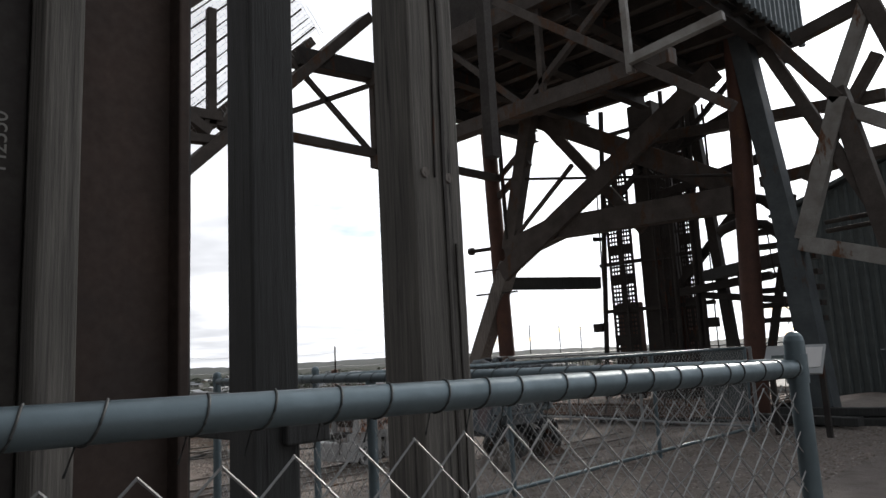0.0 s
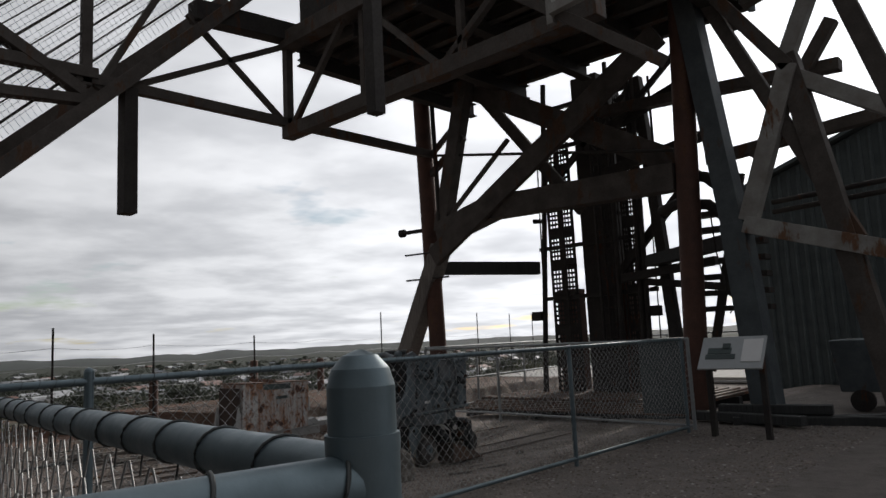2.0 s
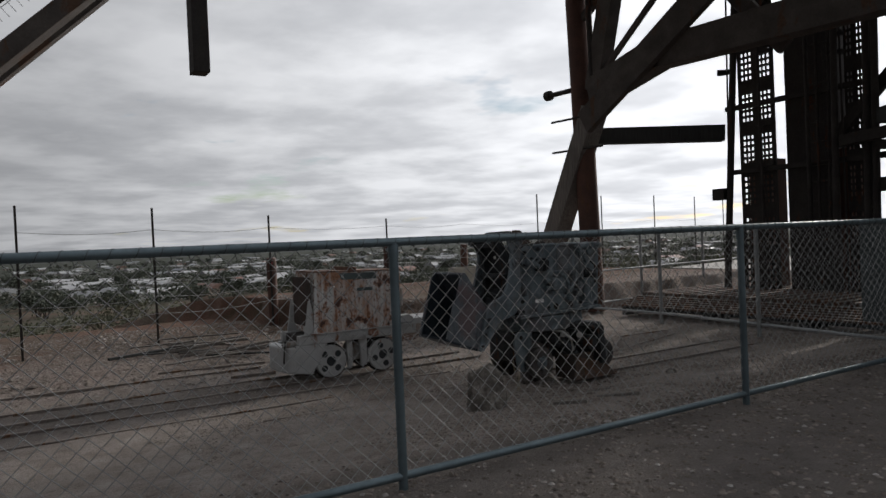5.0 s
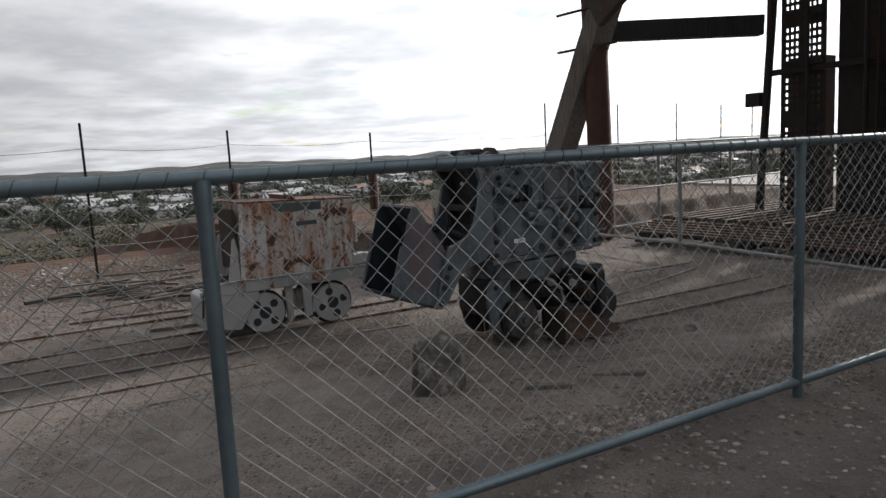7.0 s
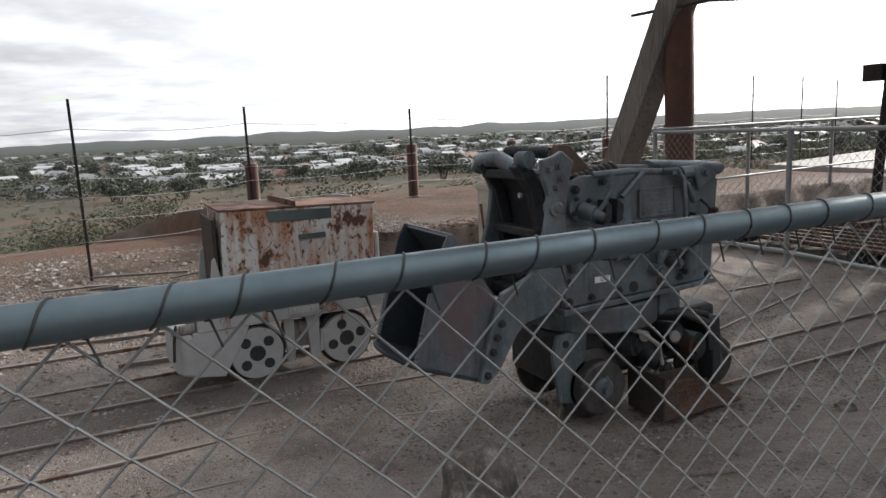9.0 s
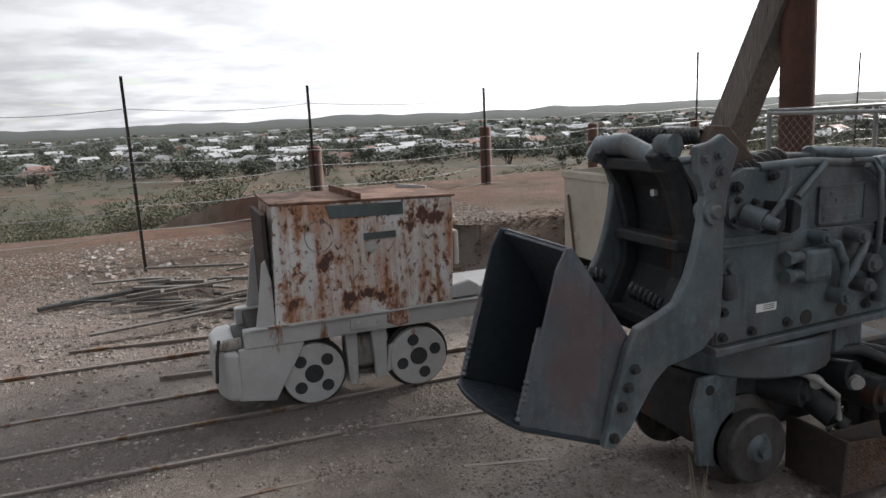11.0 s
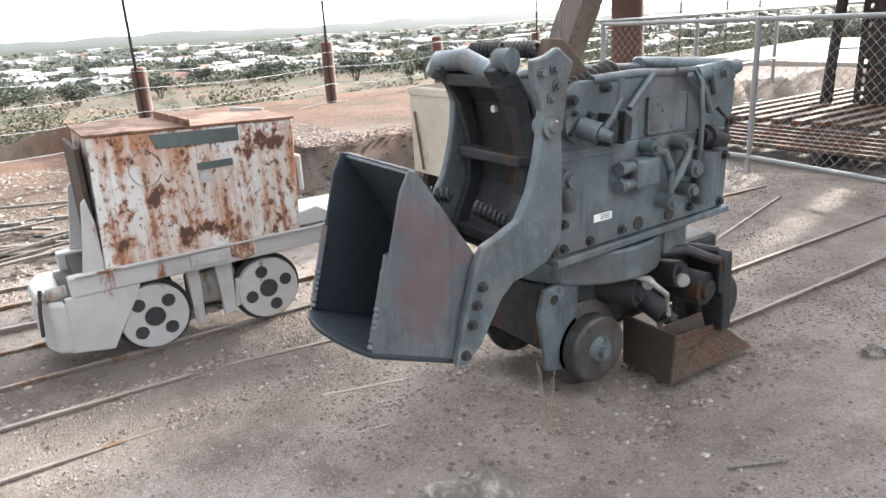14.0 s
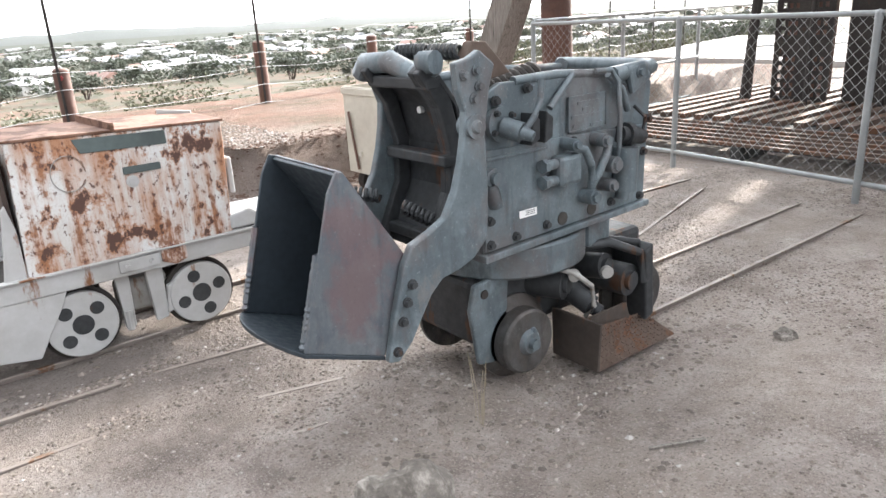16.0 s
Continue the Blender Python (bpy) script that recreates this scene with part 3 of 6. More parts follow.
bx(bm, -1.56, -1.40, 0.56, 0.59, -0.2, 6.9)
tagged(part("steel_plate_column", bm, M_BROWNPLATE, bevel=0.006), "tall brown rusted flanged steel column", "column", "timber stand")
bm = B()
bx(bm, -1.30, -1.27, -2.5, 0.18, -0.2, 6.9)
plate = tagged(part("steel_wall_plate", bm, M_STEEL_DARK, bevel=0.006), "dark grimy steel plate with stencilled number", "steel plate", "timber stand")
stencil = bpy.data.curves.new("stencil", "FONT")
stencil.body, stencil.size, stencil.extrude = "M2550", 0.045, 0.0006
stencil.materials.append(M_GREYPAINT)
st_ob = new("stencilled_number", stencil)
st_ob.matrix_world = Matrix.Translation((-1.2685, 0.145, 1.77)) @ Euler((radians(90), radians(-90), radians(90))).to_matrix().to_4x4()
st_ob.parent = plate
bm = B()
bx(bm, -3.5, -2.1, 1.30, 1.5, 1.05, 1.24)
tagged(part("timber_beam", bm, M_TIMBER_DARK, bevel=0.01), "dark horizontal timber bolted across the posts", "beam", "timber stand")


# ---- headframe ----
hf = thing("headframe", (-7.0, 13.0, 0), "towering rusty steel and timber mine headframe with bin", "headframe")


def member(name, p, q, w, h, mat=None, kind="bar", label=""):
    bm = B()
    if kind == "bar":
        bar(bm, p, q, w, h, (0, 1, 0))
    elif kind == "i":
        ibar(bm, p, q, w, h, 0.025, (0, 0, 1))
    else:
        rod(bm, p, q, w, 18)
    return part(name, bm, mat or M_STEEL, hf, label, bevel=0.008 if kind == "bar" else 0, smooth=kind == "rod")


FY = 12.2
member("column", (-10.3, FY, -0.1), (-10.55, FY, 8.2), 0.18, 0, M_REDCOL, "rod", "round red-brown steel column")
member("pipe", (-10.02, FY - 0.1, 3.6), (-10.12, FY - 0.1, 8.0), 0.05, 0, M_STEEL_DARK, "rod")
member("raking_leg", (-10.1, FY, 3.4), (-11.75, FY - 0.2, -0.15), 0.34, 0.34, M_TIMBER_BROWN, label="splayed grey-brown timber raking leg")
member("brace", (-9.2, FY, 6.75), (-10.05, FY, 3.7), 0.32, 0.25)
member("brace", (-9.2, FY + 0.5, 6.6), (-6.9, FY + 0.5, 3.7), 0.24, 0.1)
member("brace", (-10.15, FY - 0.2, 3.15), (-4.8, FY - 0.2, 6.25), 0.42, 0.12, label="broad rusty diagonal brace")
member("brace", (-9.3, FY + 0.32, 6.7), (-4.8, FY + 0.32, 4.1), 0.42, 0.12)
member("brace", (-10.1, FY - 0.05, 3.75), (-8.2, FY + 0.05, 5.3), 0.08, 0.08)
member("girder", (-10.1, FY, 3.65), (-8.6, FY, 4.0), 0.5, 0.3)
member("girder", (-8.7, FY, 3.98), (-4.8, FY, 3.85), 0.45, 0.3)
member("tie_rod", (-10.3, FY, 5.42), (-4.8, FY, 4.3), 0.03, 0, M_STEEL_DARK, "rod")
member("bracket", (-10.3, FY, 5.0), (-9.3, FY, 5.6), 0.12, 0.12)
member("bracket", (-10.3, FY, 5.4), (-9.4, FY, 6.0), 0.1, 0.1)
member("beam", (-10.6, FY, 2.98), (-9.05, 14.2, 2.9), 0.28, 0.28, M_TIMBER_DARK)
member("beam", (-6.4, 14.2, 2.75), (-3.9, 12.4, 2.75), 0.22, 0.26, M_TIMBER_DARK)
member("bolt", (-10.55, FY - 0.12, 3.79), (-11.1, FY - 0.12, 3.81), 0.045, 0, M_STEEL_DARK, "rod")
member("bolt_head", (-11.1, FY - 0.12, 3.81), (-11.2, FY - 0.12, 3.815), 0.09, 0, M_STEEL_DARK, "rod")
for z in (3.27, 2.72):
    member("spike", (-11.0, FY - 0.2, z + 0.02), (-9.8, FY - 0.15, z), 0.02, 0, M_STEEL_DARK, "rod")
member("column", (-4.8, FY, 0), (-4.42, FY, 8.0), 0.18, 0, M_REDCOL, "rod", "round red-brown steel column")
member("leg", (-3.72, FY, -0.05), (-3.94, FY, 2.95), 0.36, 0.4, M_LEGGREY, label="splayed heavy blue-grey leg")
member("leg", (-3.935, FY, 2.9), (-4.44, FY, 7.4), 0.32, 0.38, M_LEGGREY)
member("brace", (-3.7, FY - 0.1, 2.95), (-2.9, FY - 0.1, 5.15), 0.26, 0.2, M_GREYPAINT, label="pale grey painted brace")
member("brace", (-4.1, FY, 6.7), (-2.3, FY, 2.5), 0.2, 0.2)
member("brace", (-4.1, FY - 0.1, 6.9), (-2.9, FY - 0.1, 5.1), 0.2, 0.2, M_STEEL)
member("beam", (-3.75, FY - 0.1, 2.9), (-1.0, FY - 0.1, 1.98), 0.25, 0.25, M_GREYPAINT, label="pale grey weathered beam")
member("leg", (-2.95, FY, 5.3), (-2.0, FY, -0.1), 0.3, 0.3)
member("beam", (-2.9, FY, 5.0), (-0.6, FY, 3.4), 0.22, 0.25, M_GREYPAINT)
member("brace", (-2.95, FY, 5.3), (-2.2, FY, 6.9), 0.22, 0.2, M_GREYPAINT)
member("leg", (-2.45, FY, 7.1), (-1.45, FY, 3.5), 0.26, 0.28)
member("beam", (-3.6, FY + 0.3, 6.5), (-2.5, FY + 0.3, 6.72), 0.22, 0.2)
member("beam", (-4.9, 13.8, 4.4), (-1.0, 13.8, 4.62), 0.2, 0.22)
member("beam", (-7.0, 13.8, 5.85), (-2.6, 13.8, 5.5), 0.2, 0.25)
member("brace", (-4.0, 13.6, 4.2), (-2.6, 13.6, 6.2), 0.2, 0.2)
for z in (3.1, 3.25):
    member("pipe", (-3.5, 12.6, z), (2.0, 12.0, z + 0.1), 0.04, 0, M_STEEL_DARK, "rod")

# ore bin overhead
bm = B()
bx(bm, -10.4, -3.7, 8.9, 13.4, 7.0, 11.5)
part("ore_bin", bm, M_STEEL_DARK, hf, "dark rusted bin of steel plate", bevel=0.02)
bm = B()
for i in range(20):
    y = 9.0 + i * 0.22
    rod(bm, (-3.66, y, 6.6), (-3.66, y, 11.4), 0.06, 6)
part("corrugated_cladding", bm, M_BINGREY, hf, "blue-grey corrugated side cladding")
for i in range(7):
    y = 8.9 + i * 0.7
    member("floor_joist", (-10.4, y, 6.85), (-3.7, y, 6.75), 0.14, 0.26, M_STEEL, "i")
for i in range(5):
    x = -10.0 + i * 1.5
    member("floor_beam", (x, 8.6, 6.6), (x, 13.4, 6.6), 0.2, 0.3, M_STEEL_DARK, "i")
FR = 8.54
member("chord", (-10.35, FR, 5.25), (-3.9, FR, 5.25), 0.24, 0.24, M_STEEL)
member("chord", (-10.35, FR, 6.95), (-3.9, FR, 6.95), 0.3, 0.3, M_STEEL)
member("strut", (-10.3, FR, 5.2), (-10.3, FR, 6.95), 0.14, 0.14)
for x in (-8.2, -6.1):
    member("strut", (x, FR, 5.2), (x, FR, 6.95), 0.1, 0.1)
for a, c in ((-10.2, -8.6), (-6.5, -8.2), (-6.5, -4.2)):
    member("web", (a, FR, 5.3), (c, FR, 6.9), 0.1, 0.1)
member("hanger", (-4.7, 5.6, 3.52), (-4.7, 5.6, 6.9), 0.13, 0.13, M_STEEL_DARK, label="cut-off hanging steel post")
member("brace", (-6.5, 8.0, 6.93), (-2.95, 8.0, 4.12), 0.13, 0.12, M_STEEL, label="rusty diagonal with pale upper edge")
member("brace", (-4.2, 7.9, 5.1), (-2.9, 7.9, 5.22), 0.12, 0.1, M_GREYPAINT)
member("hanger", (-4.22, 7.95, 4.95), (-4.24, 7.95, 7.0), 0.09, 0.09, M_GREYPAINT)
# stair flight and crossing members behind the right-hand columns
for k in range(7):
    z = 1.75 + 0.3 * k
    member("stair_tread", (-5.6, 14.6, z), (-4.3, 14.6, z - 0.03), 0.1, 0.3, M_STEEL_DARK)
member("stringer", (-5.5, 14.5, 0.6), (-4.6, 14.5, 4.2), 0.16, 0.08, M_STEEL_DARK)
member("leg", (-6.35, 14.2, 6.5), (-5.9, 14.2, 0.0), 0.2, 0.2, M_STEEL_DARK)
member("beam", (-6.9, 14.0, 2.45), (-5.0, 14.0, 2.6), 0.16, 0.16, M_STEEL_DARK)
member("beam", (-6.45, 14.1, 2.35), (-4.8, 14.1, 2.1), 0.14, 0.14, M_STEEL_DARK)
member("brace", (-7.1, 14.3, 2.6), (-5.3, 14.3, 4.4), 0.16, 0.14, M_STEEL_DARK)
member("beam", (-7.1, 13.9, 5.45), (-4.7, 13.9, 6.15), 0.2, 0.16, M_STEEL_DARK)
member("beam", (-7.1, 13.9, 4.6), (-4.7, 13.9, 4.95), 0.18, 0.16, M_STEEL_DARK)
member("brace", (-7.0, 13.8, 5.2), (-5.3, 13.8, 6.6), 0.1, 0.1, M_STEEL_DARK)
tube("bent_pipe", [(-5.3, 12.6, 3.9), (-4.9, 12.4, 3.95), (-4.4, 12.4, 3.8), (-4.1, 12.4, 3.5)], 0.09, M_STEEL_DARK, hf)
tube("bent_pipe", [(-5.3, 12.6, 3.4), (-4.9, 12.4, 3.45), (-4.4, 12.4, 3.35), (-4.1, 12.4, 3.05)], 0.09, M_STEEL_DARK, hf)
tube("bent_pipe", [(-5.15, 12.9, 0.3), (-5.15, 12.9, 2.6), (-5.05, 12.85, 2.8), (-4.9, 12.8, 2.86)], 0.05, M_STEEL_DARK, hf)
tube("dangling_wire", [(-4.35, 12.3, 3.2), (-4.32, 12.3, 2.6), (-4.2, 12.3, 1.9), (-4.05, 12.3, 1.75), (-4.2, 12.3, 1.6)], 0.012, M_STEEL_DARK, hf)
# tie along the far side, and the inclined conveyor gallery
XG = -10.3
member("tie_beam", (XG, 6.7, 6.98), (XG, 13.2, 7.5), 0.3, 0.34, M_STEEL_DARK)
member("tie_beam", (XG, 4.9, 5.42), (XG, 12.2, 5.45), 0.14, 0.16, M_STEEL)
member("hanger", (XG, 5.66, 3.48), (XG, 5.66, 5.4), 0.26, 0.2, M_STEEL_DARK, label="cut-off hanging steel post")
member("web", (XG, 5.6, 5.4), (XG, 8.54, 6.9), 0.08, 0.1)
member("web", (XG, 6.6, 6.9), (XG, 8.54, 5.35), 0.08, 0.1)
member("chord", (XG, -0.1, -0.1), (XG, 8.4, 8.25), 0.42, 0.2, M_STEEL, label="steep inclined conveyor gallery chord")
member("chord", (XG, -1.5, 1.2), (XG, 6.6, 9.3), 0.16, 0.14, M_STEEL)
member("web", (XG, 3.0, 4.9), (XG, 5.2, 5.1), 0.2, 0.14)
member("web", (XG, 3.2, 6.2), (XG, 5.0, 5.2), 0.22, 0.16)
member("tie_beam", (XG, 1.0, 5.38), (XG, 5.2, 5.5), 0.2, 0.16, M_STEEL)
member("web", (XG, 5.05, 5.3), (XG, 5.05, 7.4), 0.14, 0.14)
member("web", (XG, 5.2, 5.3), (XG, 6.2, 7.2), 0.1, 0.1)
member("chord", (XG - 2.0, -0.1, 0.2), (XG - 2.0, 8.4, 8.5), 0.3, 0.2, M_STEEL)
for k in range(8):
    o = 0.33 + 0.2 * k
    member("handrail", (XG - 0.05, -0.1 - o * 0.7, o * 0.7), (XG - 0.05, 7.4 - o * 0.7, 7.5 + o * 0.7), 0.011 if k % 2 else 0.018, 0, M_STEEL_DARK, "rod")
bm = B()
for i in range(112):
    y = 0.0 + i * 0.066
    rod(bm, (XG + 0.02, y, y + 0.3), (XG + 0.02, y - 1.2, y + 1.5 + 0.3), 0.0035, 4)
for i in range(26):
    o = 0.3 + i * 0.075
    rod(bm, (XG + 0.02, -o * 0.7, o * 0.7), (XG + 0.02, 7.4 - o * 0.7, 7.5 + o * 0.7), 0.0035, 4)
part("safety_mesh", bm, M_WIRE, hf, "square wire safety mesh")
keep_world(hf)

# ---- shaft compartment under the headframe ----
sh = thing("shaft_tower", (-7.7, 14.4, 0), "dark rusty steel skip guides and perforated columns over the shaft", "shaft tower")


def smember(name, p, q, w, h, mat=M_STEEL_DARK, kind="bar"):
    bm = B()
    if kind == "bar":
        bar(bm, p, q, w, h, (0, 1, 0))
    else:
        rod(bm, p, q, w, 10)
    return part(name, bm, mat, sh, smooth=kind == "rod")


def perforated(x0, x1, y, z0, z1):
    """A plate column with rows of small holes in two strips."""
    bm = B()
    w = x1 - x0
    edges = [x0, x0 + w * 0.08, x0 + w * 0.42, x0 + w * 0.58, x0 + w * 0.92, x1]
    for a, c in ((0, 1), (2, 3), (4, 5)):
        bx(bm, edges[a], edges[c], y, y + 0.03, z0, z1)
    for a, c in ((1, 2), (3, 4)):
        n = max(2, round((edges[c] - edges[a]) / 0.07))
        p = (edges[c] - edges[a]) / n
        z = z0
        row = 0
        while z < z1:
            row += 1
            hole = row % 7 not in (0, 1)
            bx(bm, edges[a], edges[c], y, y + 0.02, z, z + (0.045 if hole else 0.10))
            if hole:
                for k in range(n + 1):
                    bx(bm, edges[a] + k * p - 0.014, edges[a] + k * p + 0.014, y, y + 0.02, z + 0.045, z + 0.10)
            z += 0.10
    part("perforated_column", bm, M_STEEL_DARK, sh)


smember("guide_pipe", (-9.08, 14.2, 0.1), (-8.6, 14.2, 7.0), 0.06, 0, M_STEEL_DARK, "rod")
perforated(-8.80, -8.14, 14.3, 0.1, 5.6)
bm = B()
bx(bm, -8.02, -7.38, 14.4, 15.4, 0.0, 7.0)
part("skip_shaft_box", bm, M_STEEL_DARK, sh, bevel=0.02)
perforated(-7.32, -7.12, 14.3, 0.1, 6.2)
perforated(-7.0, -6.7, 14.32, 0.1, 6.2)
for x in (-7.08, -6.62, -6.5):
    smember("guide_pipe", (x, 14.1, 0.1), (x + 0.1, 14.1, 7.0), 0.05, 0, M_STEEL_DARK, "rod")
rng = random.Random(8)
for x in (-8.98, -8.3, -7.5, -7.36, -7.22, -6.95, -6.6, -6.52, -6.3, -6.1):
    r = rng.uniform(0.012, 0.032)
    smember("service_pipe", (x, 14.16, 0.1), (x + rng.uniform(-0.03, 0.12), 14.16, rng.uniform(5.2, 7.0)), r, 0, M_STEEL_DARK, "rod")
for k in range(20):
    z = 0.4 + 0.3 * k
    smember("ladder_rung", (-7.5, 14.17, z), (-7.22, 14.17, z + 0.01), 0.014, 0, M_STEEL_DARK, "rod")
for k in range(11):
    x, z = rng.choice((-9.0, -8.3, -7.1, -6.45)), rng.uniform(1.6, 6.0)
    smember("bracket", (x - 0.1, 14.2, z), (x + 0.16, 14.2, z + rng.uniform(-0.05, 0.05)), 0.07, 0.08)
for z in (2.2, 3.3, 4.4, 5.5, 6.4):
    smember("ring_beam", (-9.0, 14.25, z), (-6.3, 14.25, z), 0.08, 0.1)
smember("diagonal", (-8.9, 14.2, 4.4), (-6.4, 14.2, 6.4), 0.12, 0.1)
smember("diagonal", (-6.4, 14.2, 4.2), (-8.9, 14.2, 6.6), 0.12, 0.1)
for x, z in ((-9.13, 1.74), (-6.36, 1.68)):
    bm = B()
    bx(bm, x - 0.12, x + 0.12, 14.1, 14.25, z, z + 0.2)
    part("junction_box", bm, M_STEEL_DARK, sh, bevel=0.01)
bm = B()
bx(bm, -5.8, -4.9, 12.3, 13.0, -0.05, 1.26)
part("motor_cover", bm, M_SHED, sh, bevel=0.02)
for x, w in ((-8.6, 0.42), (-7.3, 0.5)):
    smember("leg", (x, 14.75, 0), (x, 14.75, 2.4), w, w, M_REDCOL)
keep_world(sh)

# slatted deck round the shaft
dk = thing("shaft_deck", (-8.0, 13.6, 0), "low slatted rusty steel deck on bearers round the shaft", "deck")
for i in range(22):
    bm = B()
    bx(bm, -9.7 + i * 0.22, -9.6 + i * 0.22, 12.75, 15.6, 0.16, 0.21)
    part("deck_slat", bm, M_RUSTPLATE, dk)
for y in (12.8, 14.2, 15.5):
    bm = B()
    bx(bm, -9.8, -4.9, y - 0.08, y + 0.08, -0.1, 0.158)
    part("bearer", bm, M_TIMBER_DARK, dk)
for k in range(6):
    bm = B()
    bx(bm, -9.75, -4.95, 12.22 + 0.085 * k, 12.28 + 0.085 * k, 0.02 + 0.022 * k, 0.05 + 0.022 * k)
    part("front_board", bm, M_RUSTPLATE, dk, bevel=0.004)
for x in (-9.6, -8.0, -6.5, -5.1):
    bm = B()
    bx(bm, x - 0.05, x + 0.05, 12.2, 12.72, -0.12, 0.018)
    part("bearer", bm, M_TIMBER_DARK, dk)
keep_world(dk)

# ---- shed ----
shed = thing("shed", (3.0, 21.0, 0), "grey-green corrugated iron shed with gable end", "shed")
bm = B()
slab(bm, [(-6.3, -0.1), (9.5, -0.1), (9.5, 4.6), (1.6, 7.4), (-6.3, 4.6)], 1, 19.0, 19.15)
part("gable_wall", bm, M_SHED, shed)
bm = B()
for s in (-1, 1):
    bar(bm, (1.6, 24.0, 7.5), (1.6 + s * 8.3, 24.0, 4.55), 10.4, 0.08, (0, 0, 1))
part("roof", bm, M_SHED, shed)
bm = B()
bx(bm, -6.3, 9.5, 28.9, 29.0, -0.1, 4.6)
bx(bm, -6.3, -6.2, 19.1, 29.0, -0.1, 4.6)
bx(bm, 9.4, 9.5, 19.1, 29.0, -0.1, 4.6)
part("wall", bm, M_SHED, shed)
for i in range(71):
    x = -6.2 + i * 0.22
    bm = B()
    rod(bm, (x, 19.0, -0.1), (x, 19.0, 4.55 + 2.8 * (1 - abs(x - 1.6) / 7.9)), 0.05, 6)
    part("corrugation", bm, M_SHED, shed)
keep_world(shed)

# ---- sign ----
sg = thing("sign_board", (-3.55, 10.45, 0), "tilted pale interpretive sign on two dark posts", "sign")
bm = B()
bar(bm, (-3.91, 10.43, 1.06), (-3.1, 10.43, 1.06), 0.03, 0.49, (0, 0.61, 0.79))
part("panel", bm, M_SIGN, sg, "pale grey printed panel", bevel=0.004)
for x, z, w, hh in ((-3.66, 0.02, 0.3, 0.09), (-3.58, 0.09, 0.1, 0.10), (-3.64, -0.08, 0.38, 0.07), (-3.25, 0.02, 0.24, 0.34)):
    bm = B()
    bar(bm, (x - w / 2, 10.43 - 0.0155 * 0.79 + z * 0.61 * 0.9, 1.06 + 0.0155 * 0.61 + 0.005 + z * 0.79 * 0.9), (x + w / 2, 10.43 - 0.0155 * 0.79 + z * 0.61 * 0.9, 1.06 + 0.0155 * 0.61 + 0.005 + z * 0.79 * 0.9), 0.012, hh, (0, 0.61, 0.79))
    part("printed_picture", bm, M_SLOT if w < 0.2 or hh < 0.2 else M_PAPER, sg)
for x in (-3.85, -3.17):
    bm = B()
    bx(bm, x - 0.035, x + 0.035, 10.46, 10.53, -0.05, 1.08)
    part("leg", bm, M_STEEL_DARK, sg, bevel=0.004)
keep_world(sg)


# ---- tracks ----
def track_rail(p, q, label, lift=0.0):
    bm = B()
    bar(bm, (*p, -0.15 + lift), (*q, -0.15 + lift), 0.012, 0.06)
    bar(bm, (*p, -0.126 + lift), (*q, -0.126 + lift), 0.024, 0.014)
    return tagged(part("track_rail", bm, M_RAIL, bevel=0.003), label, "rail", "mine track rails")


for x in (-6.41, -6.87):
    track_rail((x, 8.0), (x + 0.01, 11.2), "worn light steel mine rail half sunk in earth", -0.02)
track_rail((-7.12, 9.2), (-7.67, 11.15), "worn light steel mine rail half sunk in earth", -0.02)
track_rail((-8.02, 10.5), (-7.96, 11.4), "worn light steel mine rail half sunk in earth", -0.02)
for x in (-8.05, -8.51):
    track_rail((x - 0.03, -4.0), (x, 8.2), "rusty light steel mine rail under the locomotive", -0.005)
track_rail((-9.6, -4.0), (-9.28, 5.95), "rusty light steel siding rail in stony earth")
track_rail((-9.75, 4.9), (-9.6, 6.1), "short loose length of rusty rail in stony earth")
track_rail((-8.89, 5.5), (-8.84, 5.98), "short loose length of rusty rail in stony earth")
track_rail((-7.78, 1.0), (-7.62, 6.35), "worn rail buried almost flush in earth", -0.01)
track_rail((-7.62, 6.5), (-7.5, 7.4), "worn rail buried almost flush in earth", -0.016)
track_rail((-7.32, 0.0), (-7.22, 6.2), "worn rail buried almost flush in earth", -0.02)
track_rail((-7.22, 6.2), (-6.88, 7.36), "worn rail buried almost flush in earth", -0.022)
track_rail((-6.78, 5.2), (-6.66, 6.9), "worn rail buried almost flush in earth", -0.02)


def sheet(bm, prof, x0, x1, t):
    """A plate bent along a profile of (y, z), spanning x0 to x1, t thick."""
    pts = [Vector((0, *p)) for p in prof]
    off = []
    for i, p in enumerate(pts):
        d = (pts[min(i + 1, len(pts) - 1)] - pts[max(i - 1, 0)]).normalized()
        off.append(p + Vector((0, -d.z, d.y)) * t)
    loop = [(p.y, p.z) for p in pts] + [(p.y, p.z) for p in reversed(off)]
    lo = [bm.verts.new((x0, *p)) for p in loop]
    hi = [bm.verts.new((x1, *p)) for p in loop]
    k, n = len(loop), len(pts)
    for i in range(k):
        bm.faces.new((lo[i], lo[(i + 1) % k], hi[(i + 1) % k], hi[i]))
    for v in (lo, hi):
        for i in range(n - 1):
            bm.faces.new((v[i], v[i + 1], v[k - 2 - i], v[k - 1 - i]))


def bolts(parent, spots, r=0.014, mat=None, name="bolt"):
    for (x, y, z), way in spots:
        bm = B()
        o = Vector((x, y, z))
        w = Vector(way)
        rod(bm, o - w * 0.004, o + w * 0.006, r * 1.45, 12)
        rod(bm, o + w * 0.006, o + w * 0.02, r, 6)
        part(name, bm, mat or M_LOADER_DARK, parent)


